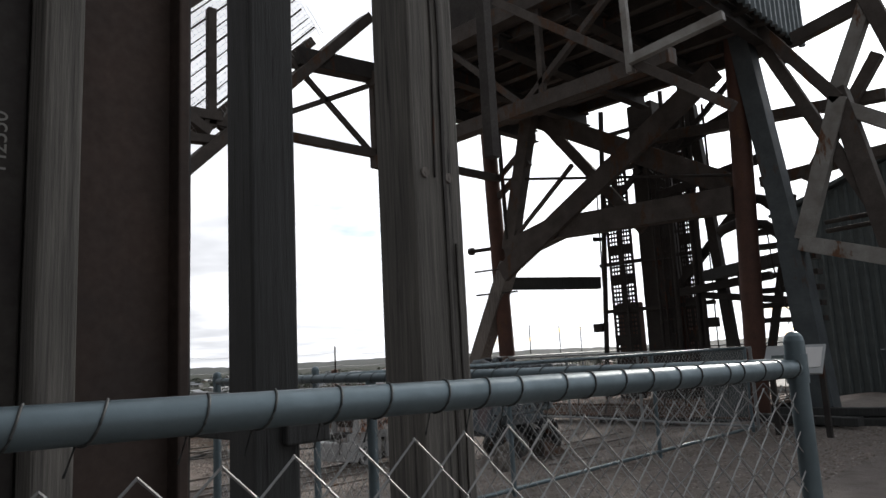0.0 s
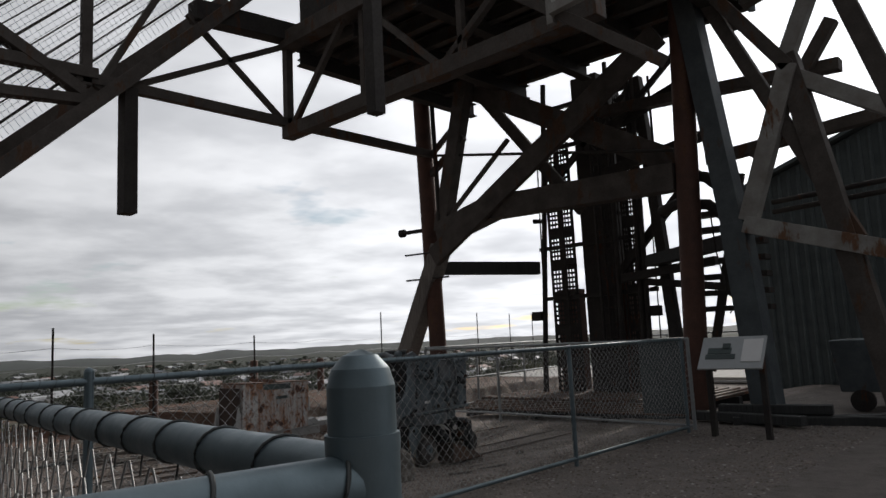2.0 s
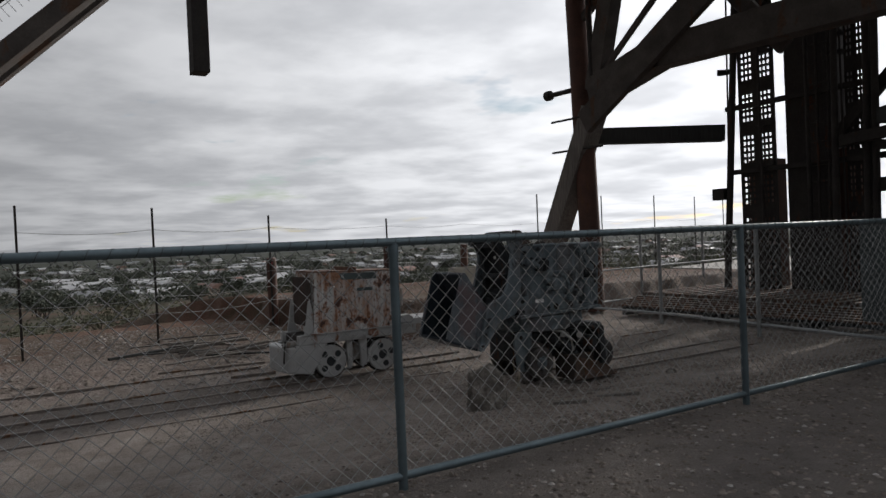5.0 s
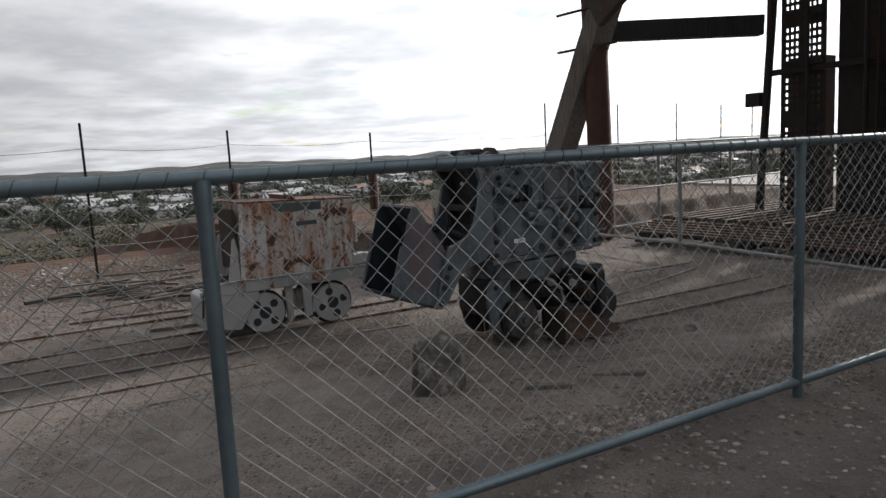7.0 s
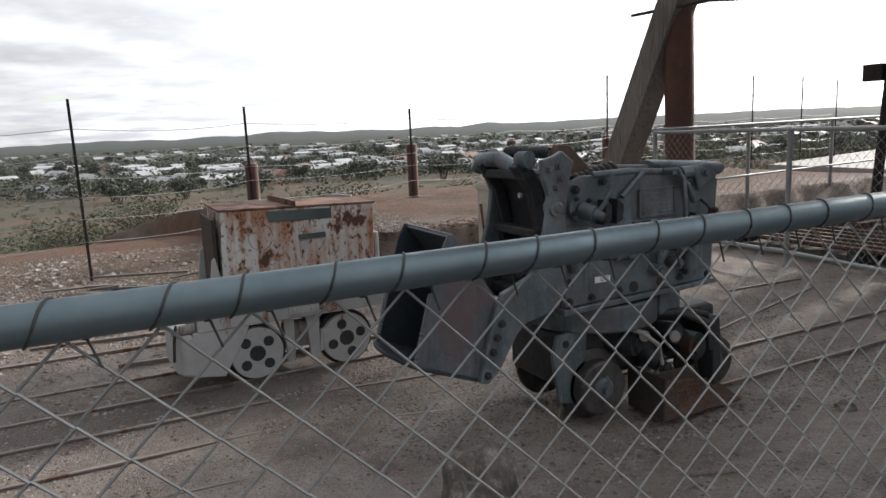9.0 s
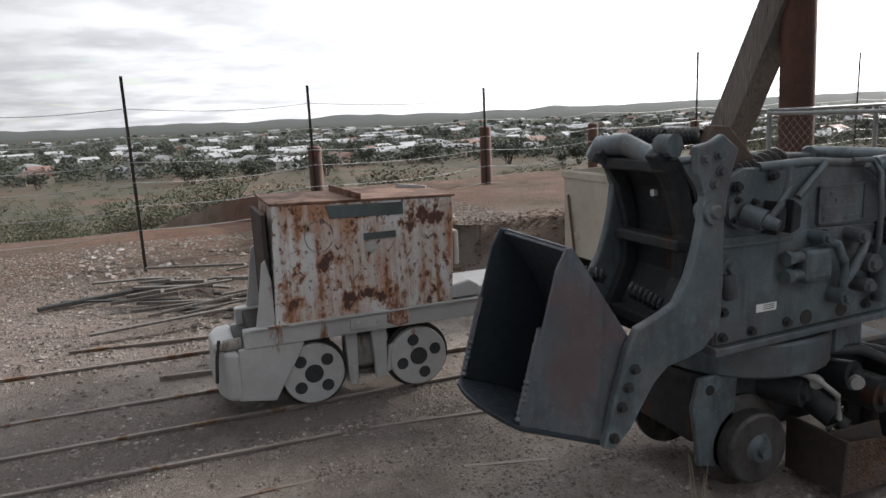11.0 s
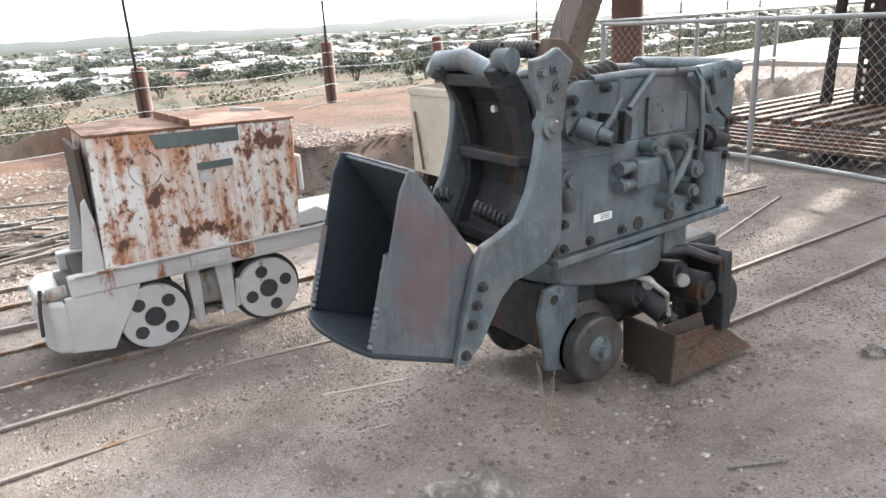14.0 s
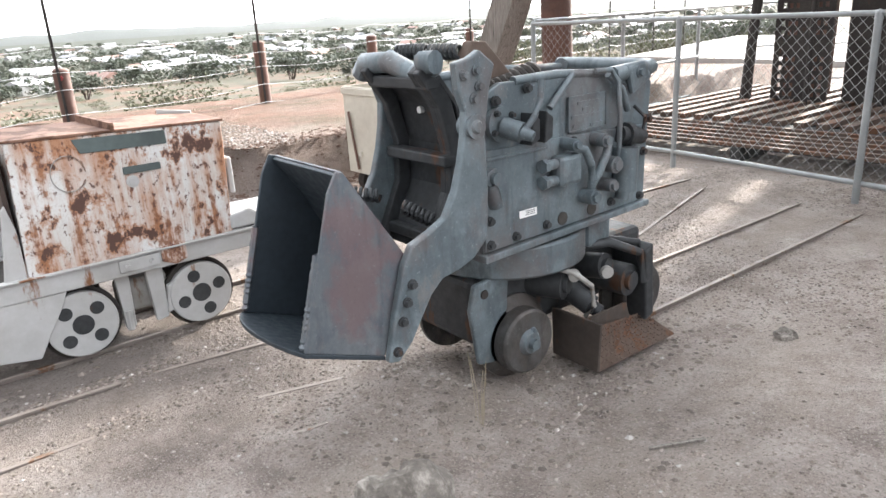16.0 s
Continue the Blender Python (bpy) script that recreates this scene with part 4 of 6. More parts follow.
def coil(name, p, q, r, wire, turns, mat, parent):
    """A coil spring from p to q."""
    m, d = frame_of(p, q)
    o = Matrix.Translation(Vector(p)) @ m
    n = turns * 12
    pts = [o @ Vector((r * math.cos(2 * math.pi * i / 12), r * math.sin(2 * math.pi * i / 12), d * i / n)) for i in range(n + 1)]
    return tube(name, pts, wire, mat, parent, res=1)


# ---- battery locomotive ----
loco = thing("mine_locomotive", (-8.26, 6.6, -0.14), "small white mine locomotive, paint blistered and rust streaked", "locomotive")
X0, X1 = -8.55, -8.0
bm = B()
slab(bm, [(6.13, 0.345), (7.13, 0.335), (7.155, 0.945), (6.16, 0.975)], 0, X0, X1)
part("battery_box", bm, M_LOCO_RUST, loco, "white sheet-steel box streaked with rust", bevel=0.006)
bm = B()
slab(bm, [(6.145, 0.977), (7.165, 0.947), (7.165, 0.96), (6.145, 0.99)], 0, X0 - 0.012, X1 + 0.006)
part("lid", bm, M_LOCO_TOP, loco, "rusted brown lid", bevel=0.003)
bm = B()
bar(bm, (X0 + 0.02, 6.58, 0.995), (X1 + 0.008, 6.62, 0.99), 0.02, 0.04)
part("lid_rib", bm, M_LOCO_TOP, loco, bevel=0.003)
bm = B()
bar(bm, (X0, 7.0, 0.975), (X0 + 0.12, 7.15, 0.96), 0.015, 0.025)
part("lid_hinge", bm, M_LOCO, loco)
bm = B()
slab(bm, [(6.43, 0.955), (6.86, 0.942), (6.86, 0.875), (6.46, 0.885)], 0, X1 + 0.001, X1 + 0.007)
part("painted_band", bm, M_SLOT, loco, "dark green-grey panel strip", bevel=0.002)
bm = B()
bx(bm, X1 + 0.001, X1 + 0.012, 6.63, 6.81, 0.755, 0.79)
part("grip_slot", bm, M_SLOT, loco, bevel=0.003)
bm = B()
for k in range(26):
    g0, g1 = 2 * math.pi * k / 28, 2 * math.pi * (k + 1) / 28
    bar(bm, (X1 + 0.001, 6.39 + 0.075 * math.cos(g0), 0.80 + 0.085 * math.sin(g0)), (X1 + 0.001, 6.39 + 0.075 * math.cos(g1), 0.80 + 0.085 * math.sin(g1)), 0.003, 0.012, (1, 0, 0))
part("faded_painted_ring", bm, M_GREYPAINT, loco, "faded grey painted ring")
bm = B()
rod(bm, (X1, 6.665, 0.715), (X1 + 0.012, 6.665, 0.715), 0.03, 18)
rod(bm, (X1 + 0.012, 6.665, 0.715), (X1 + 0.02, 6.665, 0.715), 0.018, 14)
part("filler_cap", bm, M_LOCO, loco, smooth=True)
bm = B()
bx(bm, X0 + 0.04, X1 - 0.03, 6.105, 6.127, 0.42, 0.93)
part("end_panel", bm, M_BROWNPLATE, loco, "rust-brown end panel", bevel=0.004)
bm = B()
slab(bm, [(6.03, 0.345), (6.128, 0.345), (6.128, 0.58), (6.105, 0.70), (6.085, 0.68), (6.055, 0.48)], 0, X1 - 0.03, X1 - 0.005)
part("end_gusset", bm, M_LOCO, loco, bevel=0.004)
bm = B()
slab(bm, [(6.03, 0.345), (6.128, 0.345), (6.128, 0.58), (6.105, 0.70), (6.085, 0.68), (6.055, 0.48)], 0, X0 + 0.005, X0 + 0.03)
part("end_gusset", bm, M_LOCO, loco, bevel=0.004)
bm = B()
bx(bm, X1 - 0.06, X1 + 0.012, 5.96, 7.32, 0.245, 0.343)
part("frame_beam", bm, M_LOCO, loco, "white painted frame beam", bevel=0.008)
bm = B()
bx(bm, X0 - 0.012, X0 + 0.06, 5.96, 7.32, 0.245, 0.343)
part("frame_beam", bm, M_LOCO, loco, bevel=0.008)
bm = B()
bx(bm, X0 + 0.06, X1 - 0.06, 6.0, 7.25, 0.25, 0.33)
part("underframe", bm, M_STEEL_DARK, loco)
bm = B()
bx(bm, X1 - 0.02, X1 + 0.03, 5.99, 7.31, 0.343, 0.352)
part("frame_flange", bm, M_LOCO, loco, bevel=0.002)
bm = B()
bx(bm, X1 + 0.013, X1 + 0.024, 6.52, 6.72, 0.27, 0.335)
splice = part("splice_plate", bm, M_LOCO, loco, bevel=0.003)
bolts(splice, [((X1 + 0.024, 6.56, 0.30), (1, 0, 0)), ((X1 + 0.024, 6.68, 0.30), (1, 0, 0))], 0.012, M_LOCO)
bm = B()
slab(bm, [(6.73, 0.36), (6.86, 0.36), (6.86, 0.27), (6.80, 0.25), (6.73, 0.28)], 0, X1 + 0.013, X1 + 0.02)
part("spring_hanger_plate", bm, M_LOCO_RUST, loco, bevel=0.003)
bm = B()
slab(bm, [(5.91, -0.03), (6.10, -0.06), (6.17, 0.06), (6.25, 0.19), (6.27, 0.245), (5.93, 0.245)], 0, X1 - 0.035, X1 + 0.004)
part("axle_skirt", bm, M_LOCO, loco, "white plate skirt cut round the wheel", bevel=0.006)
bm = B()
slab(bm, [(5.91, -0.03), (6.10, -0.06), (6.17, 0.06), (6.25, 0.19), (6.27, 0.245), (5.93, 0.245)], 0, X0 - 0.004, X0 + 0.035)
part("axle_skirt", bm, M_LOCO, loco, bevel=0.006)
bm = B()
slab(bm, [(X0 - 0.06, 5.93), (X1 + 0.02, 5.93), (X1 - 0.02, 5.86), (X1 - 0.12, 5.82), (X0 + 0.1, 5.80), (X0 - 0.03, 5.84)], 2, -0.03, 0.235)
part("buffer_beam", bm, M_LOCO, loco, "rounded white buffer block", bevel=0.02)
bm = B()
rod(bm, (X1 - 0.06, 5.86, 0.26), (X1 - 0.06, 5.95, 0.265), 0.034, 14)
rod(bm, (X1 - 0.06, 5.81, 0.255), (X1 - 0.06, 5.86, 0.26), 0.024, 12)
part("coupling", bm, M_GREYPAINT, loco, smooth=True)
tube("coupling_pin", [(X1 - 0.05, 5.84, 0.3), (X1 - 0.03, 5.82, 0.2), (X1 - 0.03, 5.81, 0.08)], 0.009, M_STEEL_DARK, loco)
bm = B()
slab(bm, [(7.12, 0.36), (7.3, 0.36), (7.3, 0.42), (7.24, 0.46), (7.12, 0.44)], 0, X1 - 0.1, X1 + 0.005)
part("step_block", bm, M_LOCO, loco, bevel=0.012)
bm = B()
bx(bm, X1 - 0.25, X1 - 0.02, 7.157, 7.19, 0.55, 0.75)
part("lamp_bracket", bm, M_LOCO, loco, bevel=0.012)
bm = B()
bx(bm, X0 + 0.1, X1 - 0.05, 7.19, 7.85, 0.33, 0.4)
part("coupling_bar", bm, M_LOCO, loco, bevel=0.01)
for y in (6.31, 6.91):
    bm = B()
    rod(bm, (X0, y, 0.05), (X1 - 0.06, y, 0.05), 0.035, 12)
    part("axle", bm, M_STEEL_DARK, loco)
    for x, s in ((X1 - 0.055, 1), (X0 + 0.055, -1)):
        bm = B()
        n = 40
        rod(bm, (x, y, 0.05), (x + 0.045 * s, y, 0.05), 0.168, n)
        wheel = part("wheel", bm, M_LOCO, loco, "white disc wheel with five dark holes", bevel=0.006, smooth=True)
        bm = B()
        rod(bm, (x - 0.02 * s, y, 0.05), (x + 0.002 * s, y, 0.05), 0.19, n)
        part("flange", bm, M_STEEL_DARK, wheel, smooth=True)
        for k in range(4):
            g = k * math.pi / 2 + (0.75 if y < 6.5 else 0.3)
            c, d = y + 0.103 * math.cos(g), 0.05 + 0.103 * math.sin(g)
            bm = B()
            rod(bm, (x, c, d), (x + 0.047 * s, c, d), 0.034, 18)
            part("lightening_hole", bm, M_LOADER_DARK, wheel)
            bm = B()
            rod(bm, (x, c, d), (x + 0.046 * s, c, d), 0.039, 18)
            part("hole_rim", bm, M_LOCO, wheel)
        bm = B()
        rod(bm, (x, y, 0.05), (x + 0.048 * s, y, 0.05), 0.052, 20)
        part("hub", bm, M_LOADER_DARK, wheel, bevel=0.004)
for y, w in ((6.53, 0.035), (6.69, 0.045)):
    bm = B()
    slab(bm, [(y - w, 0.25), (y + w, 0.25), (y + w * 0.8, -0.04), (y - w * 0.6, -0.05)], 0, X1 - 0.07, X1 - 0.03)
    part("brake_hanger", bm, M_LOCO, loco, bevel=0.005)
bm = B()
bx(bm, X1 - 0.16, X1 - 0.08, 6.5, 6.76, 0.02, 0.2)
part("gear_case", bm, M_GREYPAINT, loco, bevel=0.02)
bm = B()
slab(bm, [(6.74, 0.13), (6.8, 0.15), (6.78, 0.0), (6.72, -0.02)], 0, X1 - 0.07, X1 - 0.02)
part("brake_shoe", bm, M_LOCO, loco, bevel=0.006)
bm = B()
rod(bm, (X1 - 0.04, 6.53, -0.055), (X1 - 0.04, 6.53, 0.05), 0.02, 10)
part("brake_pin", bm, M_LOCO, loco)
keep_world(loco)

# ---- rocker shovel loader ----
ld = thing("rocker_shovel_loader", (-6.63, 8.0, -0.14), "blue-grey cast iron rocker shovel loader on flanged wheels", "mining loader")
LX, FX2 = -6.28, -6.82
side = [(7.50, 0.47), (8.525, 0.50), (8.57, 1.07), (8.5, 1.115), (7.62, 1.155), (7.54, 1.12), (7.50, 0.98)]
bm = B()
slab(bm, side, 0, LX - 0.025, LX)
plate_n = part("side_plate", bm, M_LOADER, ld, "blue-grey painted side plate", bevel=0.006)
bm = B()
slab(bm, side, 0, FX2, FX2 + 0.025)
part("side_plate", bm, M_LOADER, ld, bevel=0.006)
bm = B()
slab(bm, [(7.505, 0.49), (8.515, 0.515), (8.53, 0.875), (8.04, 0.895), (7.505, 0.905)], 0, LX, LX + 0.014)
part("cover_plate", bm, M_LOADER, plate_n, bevel=0.004)
bm = B()
slab(bm, [(7.485, 0.452), (8.535, 0.485), (8.535, 0.512), (7.485, 0.484)], 0, LX - 0.05, LX + 0.035)
part("bottom_ledge", bm, M_LOADER, plate_n, bevel=0.005)
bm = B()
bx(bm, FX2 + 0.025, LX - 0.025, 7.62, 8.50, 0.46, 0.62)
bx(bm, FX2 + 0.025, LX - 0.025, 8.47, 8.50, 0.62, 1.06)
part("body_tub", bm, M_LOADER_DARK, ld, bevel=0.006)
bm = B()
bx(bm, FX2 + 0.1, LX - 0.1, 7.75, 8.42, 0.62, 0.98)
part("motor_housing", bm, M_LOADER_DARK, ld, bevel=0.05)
tube("rear_rim", [(LX - 0.01, 8.3, 1.12), (LX - 0.005, 8.5, 1.13), (LX - 0.03, 8.60, 1.13), (LX - 0.12, 8.63, 1.13), (LX - 0.6, 8.62, 1.13), (FX2 + 0.02, 8.55, 1.13)], 0.036, M_LOADER, ld)
tube("top_rim", [(LX - 0.012, 7.7, 1.15), (LX - 0.012, 7.95, 1.155), (LX - 0.012, 8.32, 1.125)], 0.02, M_LOADER, ld)
tube("top_rim", [(FX2 + 0.012, 7.55, 1.14), (FX2 + 0.012, 8.0, 1.15), (FX2 + 0.012, 8.55, 1.12)], 0.022, M_LOADER, ld)
bm = B()
slab(bm, [(8.36, 1.15), (8.48, 1.17), (8.54, 1.09), (8.40, 1.02)], 0, LX, LX + 0.03)
lug = part("rear_lug", bm, M_LOADER, plate_n, bevel=0.014)
bolts(lug, [((LX + 0.03, 8.44, 1.12), (1, 0, 0))], 0.018, M_LOADER)
tube("conduit", [(LX + 0.03, 8.36, 0.96), (LX + 0.035, 8.31, 1.06), (LX + 0.03, 8.22, 1.13)], 0.015, M_LOADER, plate_n)
tube("conduit", [(LX + 0.01, 8.02, 1.15), (LX + 0.02, 7.95, 1.10), (LX + 0.03, 7.86, 1.03)], 0.013, M_LOADER, plate_n)
tube("air_hose", [(LX + 0.02, 8.15, 1.15), (LX + 0.045, 8.22, 1.15), (LX + 0.055, 8.26, 1.10), (LX + 0.055, 8.275, 0.95), (LX + 0.05, 8.28, 0.80), (LX + 0.045, 8.28, 0.74)], 0.012, M_LOADER, plate_n)
tube("air_hose", [(LX + 0.02, 8.42, 0.97), (LX + 0.05, 8.46, 0.92), (LX + 0.05, 8.45, 0.86), (LX + 0.03, 8.40, 0.82)], 0.009, M_LOADER_DARK, plate_n)
# name plate with illegible raised lettering
bm = B()
slab(bm, [(7.99, 0.905), (8.235, 0.905), (8.24, 1.06), (7.995, 1.055)], 0, LX, LX + 0.01)
npl = part("name_plate", bm, M_LOADER, plate_n, "cast maker's plate with worn lettering", bevel=0.003)
for y0, y1, z in ((8.05, 8.18, 1.025), (8.08, 8.13, 0.998), (8.01, 8.19, 0.968), (8.02, 8.06, 0.93), (8.13, 8.21, 0.925)):
    bm = B()
    bx(bm, LX + 0.01, LX + 0.014, y0, y1, z - 0.007, z + 0.007)
    part("raised_line", bm, M_LOADER, npl)
bm = B()
for a in ((7.99, 7.998, 0.905, 1.056), (8.23, 8.238, 0.905, 1.06), (7.99, 8.238, 0.905, 0.913), (7.99, 8.238, 1.05, 1.058)):
    bx(bm, LX + 0.01, LX + 0.016, *a)
part("plate_border", bm, M_LOADER, npl)
bm = B()
slab(bm, [(7.693, 0.594), (7.793, 0.594), (7.793, 0.626), (7.693, 0.626)], 0, LX + 0.0142, LX + 0.0155)
stk = part("sticker", bm, M_PAPER, plate_n, "small white paper sticker")
for k in range(3):
    bm = B()
    bx(bm, LX + 0.0156, LX + 0.0160, 7.728, 7.782, 0.602 + 0.008 * k, 0.605 + 0.008 * k)
    part("text_bar", bm, M_SLOT, stk)
# ledge where the lower side plate laps the upper
bm = B()
bx(bm, LX + 0.002, LX + 0.022, 7.52, 7.86, 0.862, 0.878)
part("plate_lap", bm, M_LOADER, plate_n, bevel=0.004)
# lever and throttle box
bm = B()
rod(bm, (LX, 7.60, 1.0), (LX + 0.03, 7.60, 1.0), 0.07, 24)
rod(bm, (LX + 0.03, 7.60, 0.99), (LX + 0.10, 7.63, 0.97), 0.04, 18)
rod(bm, (LX + 0.10, 7.63, 0.97), (LX + 0.14, 7.65, 0.955), 0.03, 16, 0.02)
lev = part("control_valve", bm, M_LOADER, plate_n, smooth=True)
tube("lever", [(LX + 0.11, 7.64, 0.98), (LX + 0.12, 7.68, 1.03), (LX + 0.11, 7.72, 1.09), (LX + 0.11, 7.73, 1.16)], 0.013, M_LOADER, lev)
bolts(lev, [((LX + 0.03, 7.60 + 0.055 * math.cos(g), 1.0 + 0.055 * math.sin(g)), (1, 0, 0)) for g in (0.6, 2.2, 3.7, 5.2)], 0.009)
for y in (7.715, 7.79):
    bm = B()
    slab(bm, [(y, 0.90), (y + 0.045, 0.92), (y + 0.05, 1.0), (y + 0.01, 1.03)], 0, LX, LX + 0.07)
    part("throttle_guard", bm, M_LOADER_DARK, plate_n, bevel=0.006)
bm = B()
rod(bm, (LX, 7.53, 0.80), (LX + 0.05, 7.53, 0.80), 0.04, 16)
rod(bm, (LX + 0.05, 7.53, 0.80), (LX + 0.07, 7.53, 0.80), 0.025, 12)
part("pivot_boss", bm, M_LOADER, plate_n, smooth=True)
bm = B()
rod(bm, (LX + 0.03, 7.52, 0.78), (LX + 0.02, 7.56, 0.68), 0.03, 14)
part("spring_cup", bm, M_LOADER, plate_n, smooth=True)
# valve cluster
bm = B()
bx(bm, LX + 0.014, LX + 0.075, 7.87, 8.01, 0.70, 0.83)
vb = part("valve_block", bm, M_LOADER, plate_n, bevel=0.018)
for z in (0.73, 0.80):
    bm = B()
    rod(bm, (LX + 0.045, 7.81, z), (LX + 0.045, 7.88, z), 0.022, 14)
    rod(bm, (LX + 0.045, 7.795, z), (LX + 0.045, 7.82, z), 0.030, 6)
    part("gland_nut", bm, M_LOADER, vb, smooth=True)
tube("air_pipe", [(LX + 0.06, 7.95, 0.86), (LX + 0.075, 8.02, 0.84), (LX + 0.075, 8.06, 0.77), (LX + 0.06, 8.09, 0.70), (LX + 0.05, 8.09, 0.63)], 0.018, M_LOADER, vb)
tube("air_pipe", [(LX + 0.06, 8.20, 0.86), (LX + 0.075, 8.16, 0.80), (LX + 0.075, 8.12, 0.73), (LX + 0.05, 8.09, 0.66)], 0.018, M_LOADER, vb)
for y, z, r in ((8.08, 0.62, 0.034), (8.2, 0.65, 0.03), (8.15, 0.86, 0.03), (7.96, 0.87, 0.026), (8.22, 0.74, 0.038)):
    bm = B()
    rod(bm, (LX + 0.014, y, z), (LX + 0.085, y, z), r, 14)
    rod(bm, (LX + 0.085, y, z), (LX + 0.1, y, z), r * 0.7, 6)
    part("pipe_union", bm, M_LOADER, vb, smooth=True)
bm = B()
rod(bm, (LX + 0.05, 8.32, 0.60), (LX + 0.05, 8.33, 0.80), 0.055, 18)
rod(bm, (LX + 0.05, 8.31, 0.56), (LX + 0.05, 8.32, 0.60), 0.03, 12)
part("air_filter", bm, M_LOADER, plate_n, smooth=True)
bm = B()
rod(bm, (LX + 0.03, 8.30, 0.86), (LX + 0.03, 8.46, 0.83), 0.038, 14)
rod(bm, (LX + 0.03, 8.34, 0.855), (LX + 0.03, 8.38, 0.85), 0.052, 14)
part("hose_coupling", bm, M_LOADER_DARK, plate_n, smooth=True)
for y, z in ((7.95, 0.53), (8.14, 0.535)):
    bm = B()
    rod(bm, (LX + 0.012, y, z + 0.01), (LX + 0.0175, y, z + 0.01), 0.03, 16)
    part("drain_hole", bm, M_STEEL_DARK, plate_n)
bolts(plate_n, [((LX + 0.014, y, z), (1, 0, 0)) for y, z in ((7.53, 0.52), (7.53, 0.62), (7.53, 0.75), (7.67, 0.525), (7.85, 0.535), (8.27, 0.55), (8.48, 0.54), (8.5, 0.75), (7.58, 1.09), (7.75, 1.12), (8.34, 1.06), (8.53, 0.9), (8.02, 0.87))])

# rocker arms in front of the body, with the cradle between them
arm = [(6.955, 0.27), (6.998, 0.262), (7.06, 0.32), (7.101, 0.385), (7.155, 0.468), (7.208, 0.515), (7.29, 0.53), (7.36, 0.555), (7.43, 0.62), (7.44, 0.80), (7.435, 1.0), (7.46, 1.15), (7.49, 1.24),
       (7.423, 1.292), (7.372, 1.268), (7.311, 1.257), (7.318, 1.166), (7.345, 1.09), (7.335, 1.0), (7.318, 0.92), (7.285, 0.82), (7.235, 0.735), (7.16, 0.70), (7.085, 0.672), (7.045, 0.605), (6.99, 0.42)]
for x0 in (-6.2535, FX2 + 0.045):
    bm = B()
    slab(bm, arm, 0, x0, x0 + 0.035)
    a = part("rocker_arm", bm, M_LOADER, ld, "heavy curved rocker arm", bevel=0.008)
    bolts(a, [((x0 + 0.035, y, z), (1, 0, 0)) for y, z in ((6.99, 0.305), (7.022, 0.41), (7.046, 0.475), (7.072, 0.535))], 0.013)
    bolts(a, [((x0 + 0.035, y, z), (1, 0, 0)) for y, z in ((7.345, 1.215), (7.40, 1.225), (7.385, 1.13), (7.41, 1.17))], 0.013, M_LOADER)
# cradle plate, ribs and webs carry the recess shade in their dark colour
cx0, cx1 = FX2 + 0.08, LX - 0.075
bm = B()
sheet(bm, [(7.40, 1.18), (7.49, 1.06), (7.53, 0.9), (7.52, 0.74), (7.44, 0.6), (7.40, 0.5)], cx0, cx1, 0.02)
part("cradle_plate", bm, M_LOADER_DARK, ld, "curved cradle plate, recess shade in its dark colour", bevel=0.004)
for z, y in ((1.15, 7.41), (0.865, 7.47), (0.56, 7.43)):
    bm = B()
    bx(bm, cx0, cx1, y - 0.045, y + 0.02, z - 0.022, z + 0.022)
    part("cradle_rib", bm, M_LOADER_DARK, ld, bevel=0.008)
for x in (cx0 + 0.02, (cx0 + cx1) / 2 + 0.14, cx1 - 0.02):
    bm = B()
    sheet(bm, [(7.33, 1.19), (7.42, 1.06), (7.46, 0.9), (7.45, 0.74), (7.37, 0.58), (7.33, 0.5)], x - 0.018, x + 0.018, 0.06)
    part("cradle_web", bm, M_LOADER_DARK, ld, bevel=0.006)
bm = B()
rod(bm, (cx0 + 0.17, 7.50, 1.035), (cx0 + 0.17, 7.48, 1.035), 0.014, 14)
part("grease_cap", bm, M_PAPER, ld)
tube("stop_tube", [(FX2 + 0.02, 7.38, 1.17), (FX2 + 0.06, 7.38, 1.215), (FX2 + 0.2, 7.40, 1.22), (FX2 + 0.33, 7.42, 1.17)], 0.042, M_LOADER, ld)
tube("stop_tube", [(FX2 + 0.33, 7.42, 1.17), (FX2 + 0.45, 7.40, 1.21), (LX - 0.1, 7.38, 1.225), (LX - 0.05, 7.39, 1.225)], 0.042, M_LOADER, ld)
coil("buffer_spring", (FX2 + 0.08, 7.52, 1.245), (FX2 + 0.24, 7.55, 1.25), 0.024, 0.008, 8, M_LOADER_DARK, ld)
coil("buffer_spring", (LX - 0.22, 7.50, 1.25), (LX - 0.08, 7.53, 1.25), 0.024, 0.008, 7, M_LOADER_DARK, ld)
coil("recoil_spring", (LX - 0.20, 7.75, 1.09), (LX - 0.14, 7.97, 1.15), 0.05, 0.014, 8, M_STEEL_DARK, ld)
coil("buffer_spring", (LX - 0.14, 7.27, 0.72), (LX - 0.03, 7.33, 0.67), 0.022, 0.008, 7, M_LOADER_DARK, ld)
coil("buffer_spring", (FX2 + 0.1, 7.2, 0.74), (FX2 + 0.2, 7.3, 0.72), 0.022, 0.008, 7, M_LOADER_DARK, ld)
bm = B()
slab(bm, [(7.50, 1.20), (7.56, 1.285), (7.62, 1.28), (7.74, 1.16), (7.62, 1.14)], 0, LX - 0.10, LX - 0.045)
part("stop_bracket", bm, M_RUSTPLATE, ld, "red-brown stop bracket", bevel=0.006)

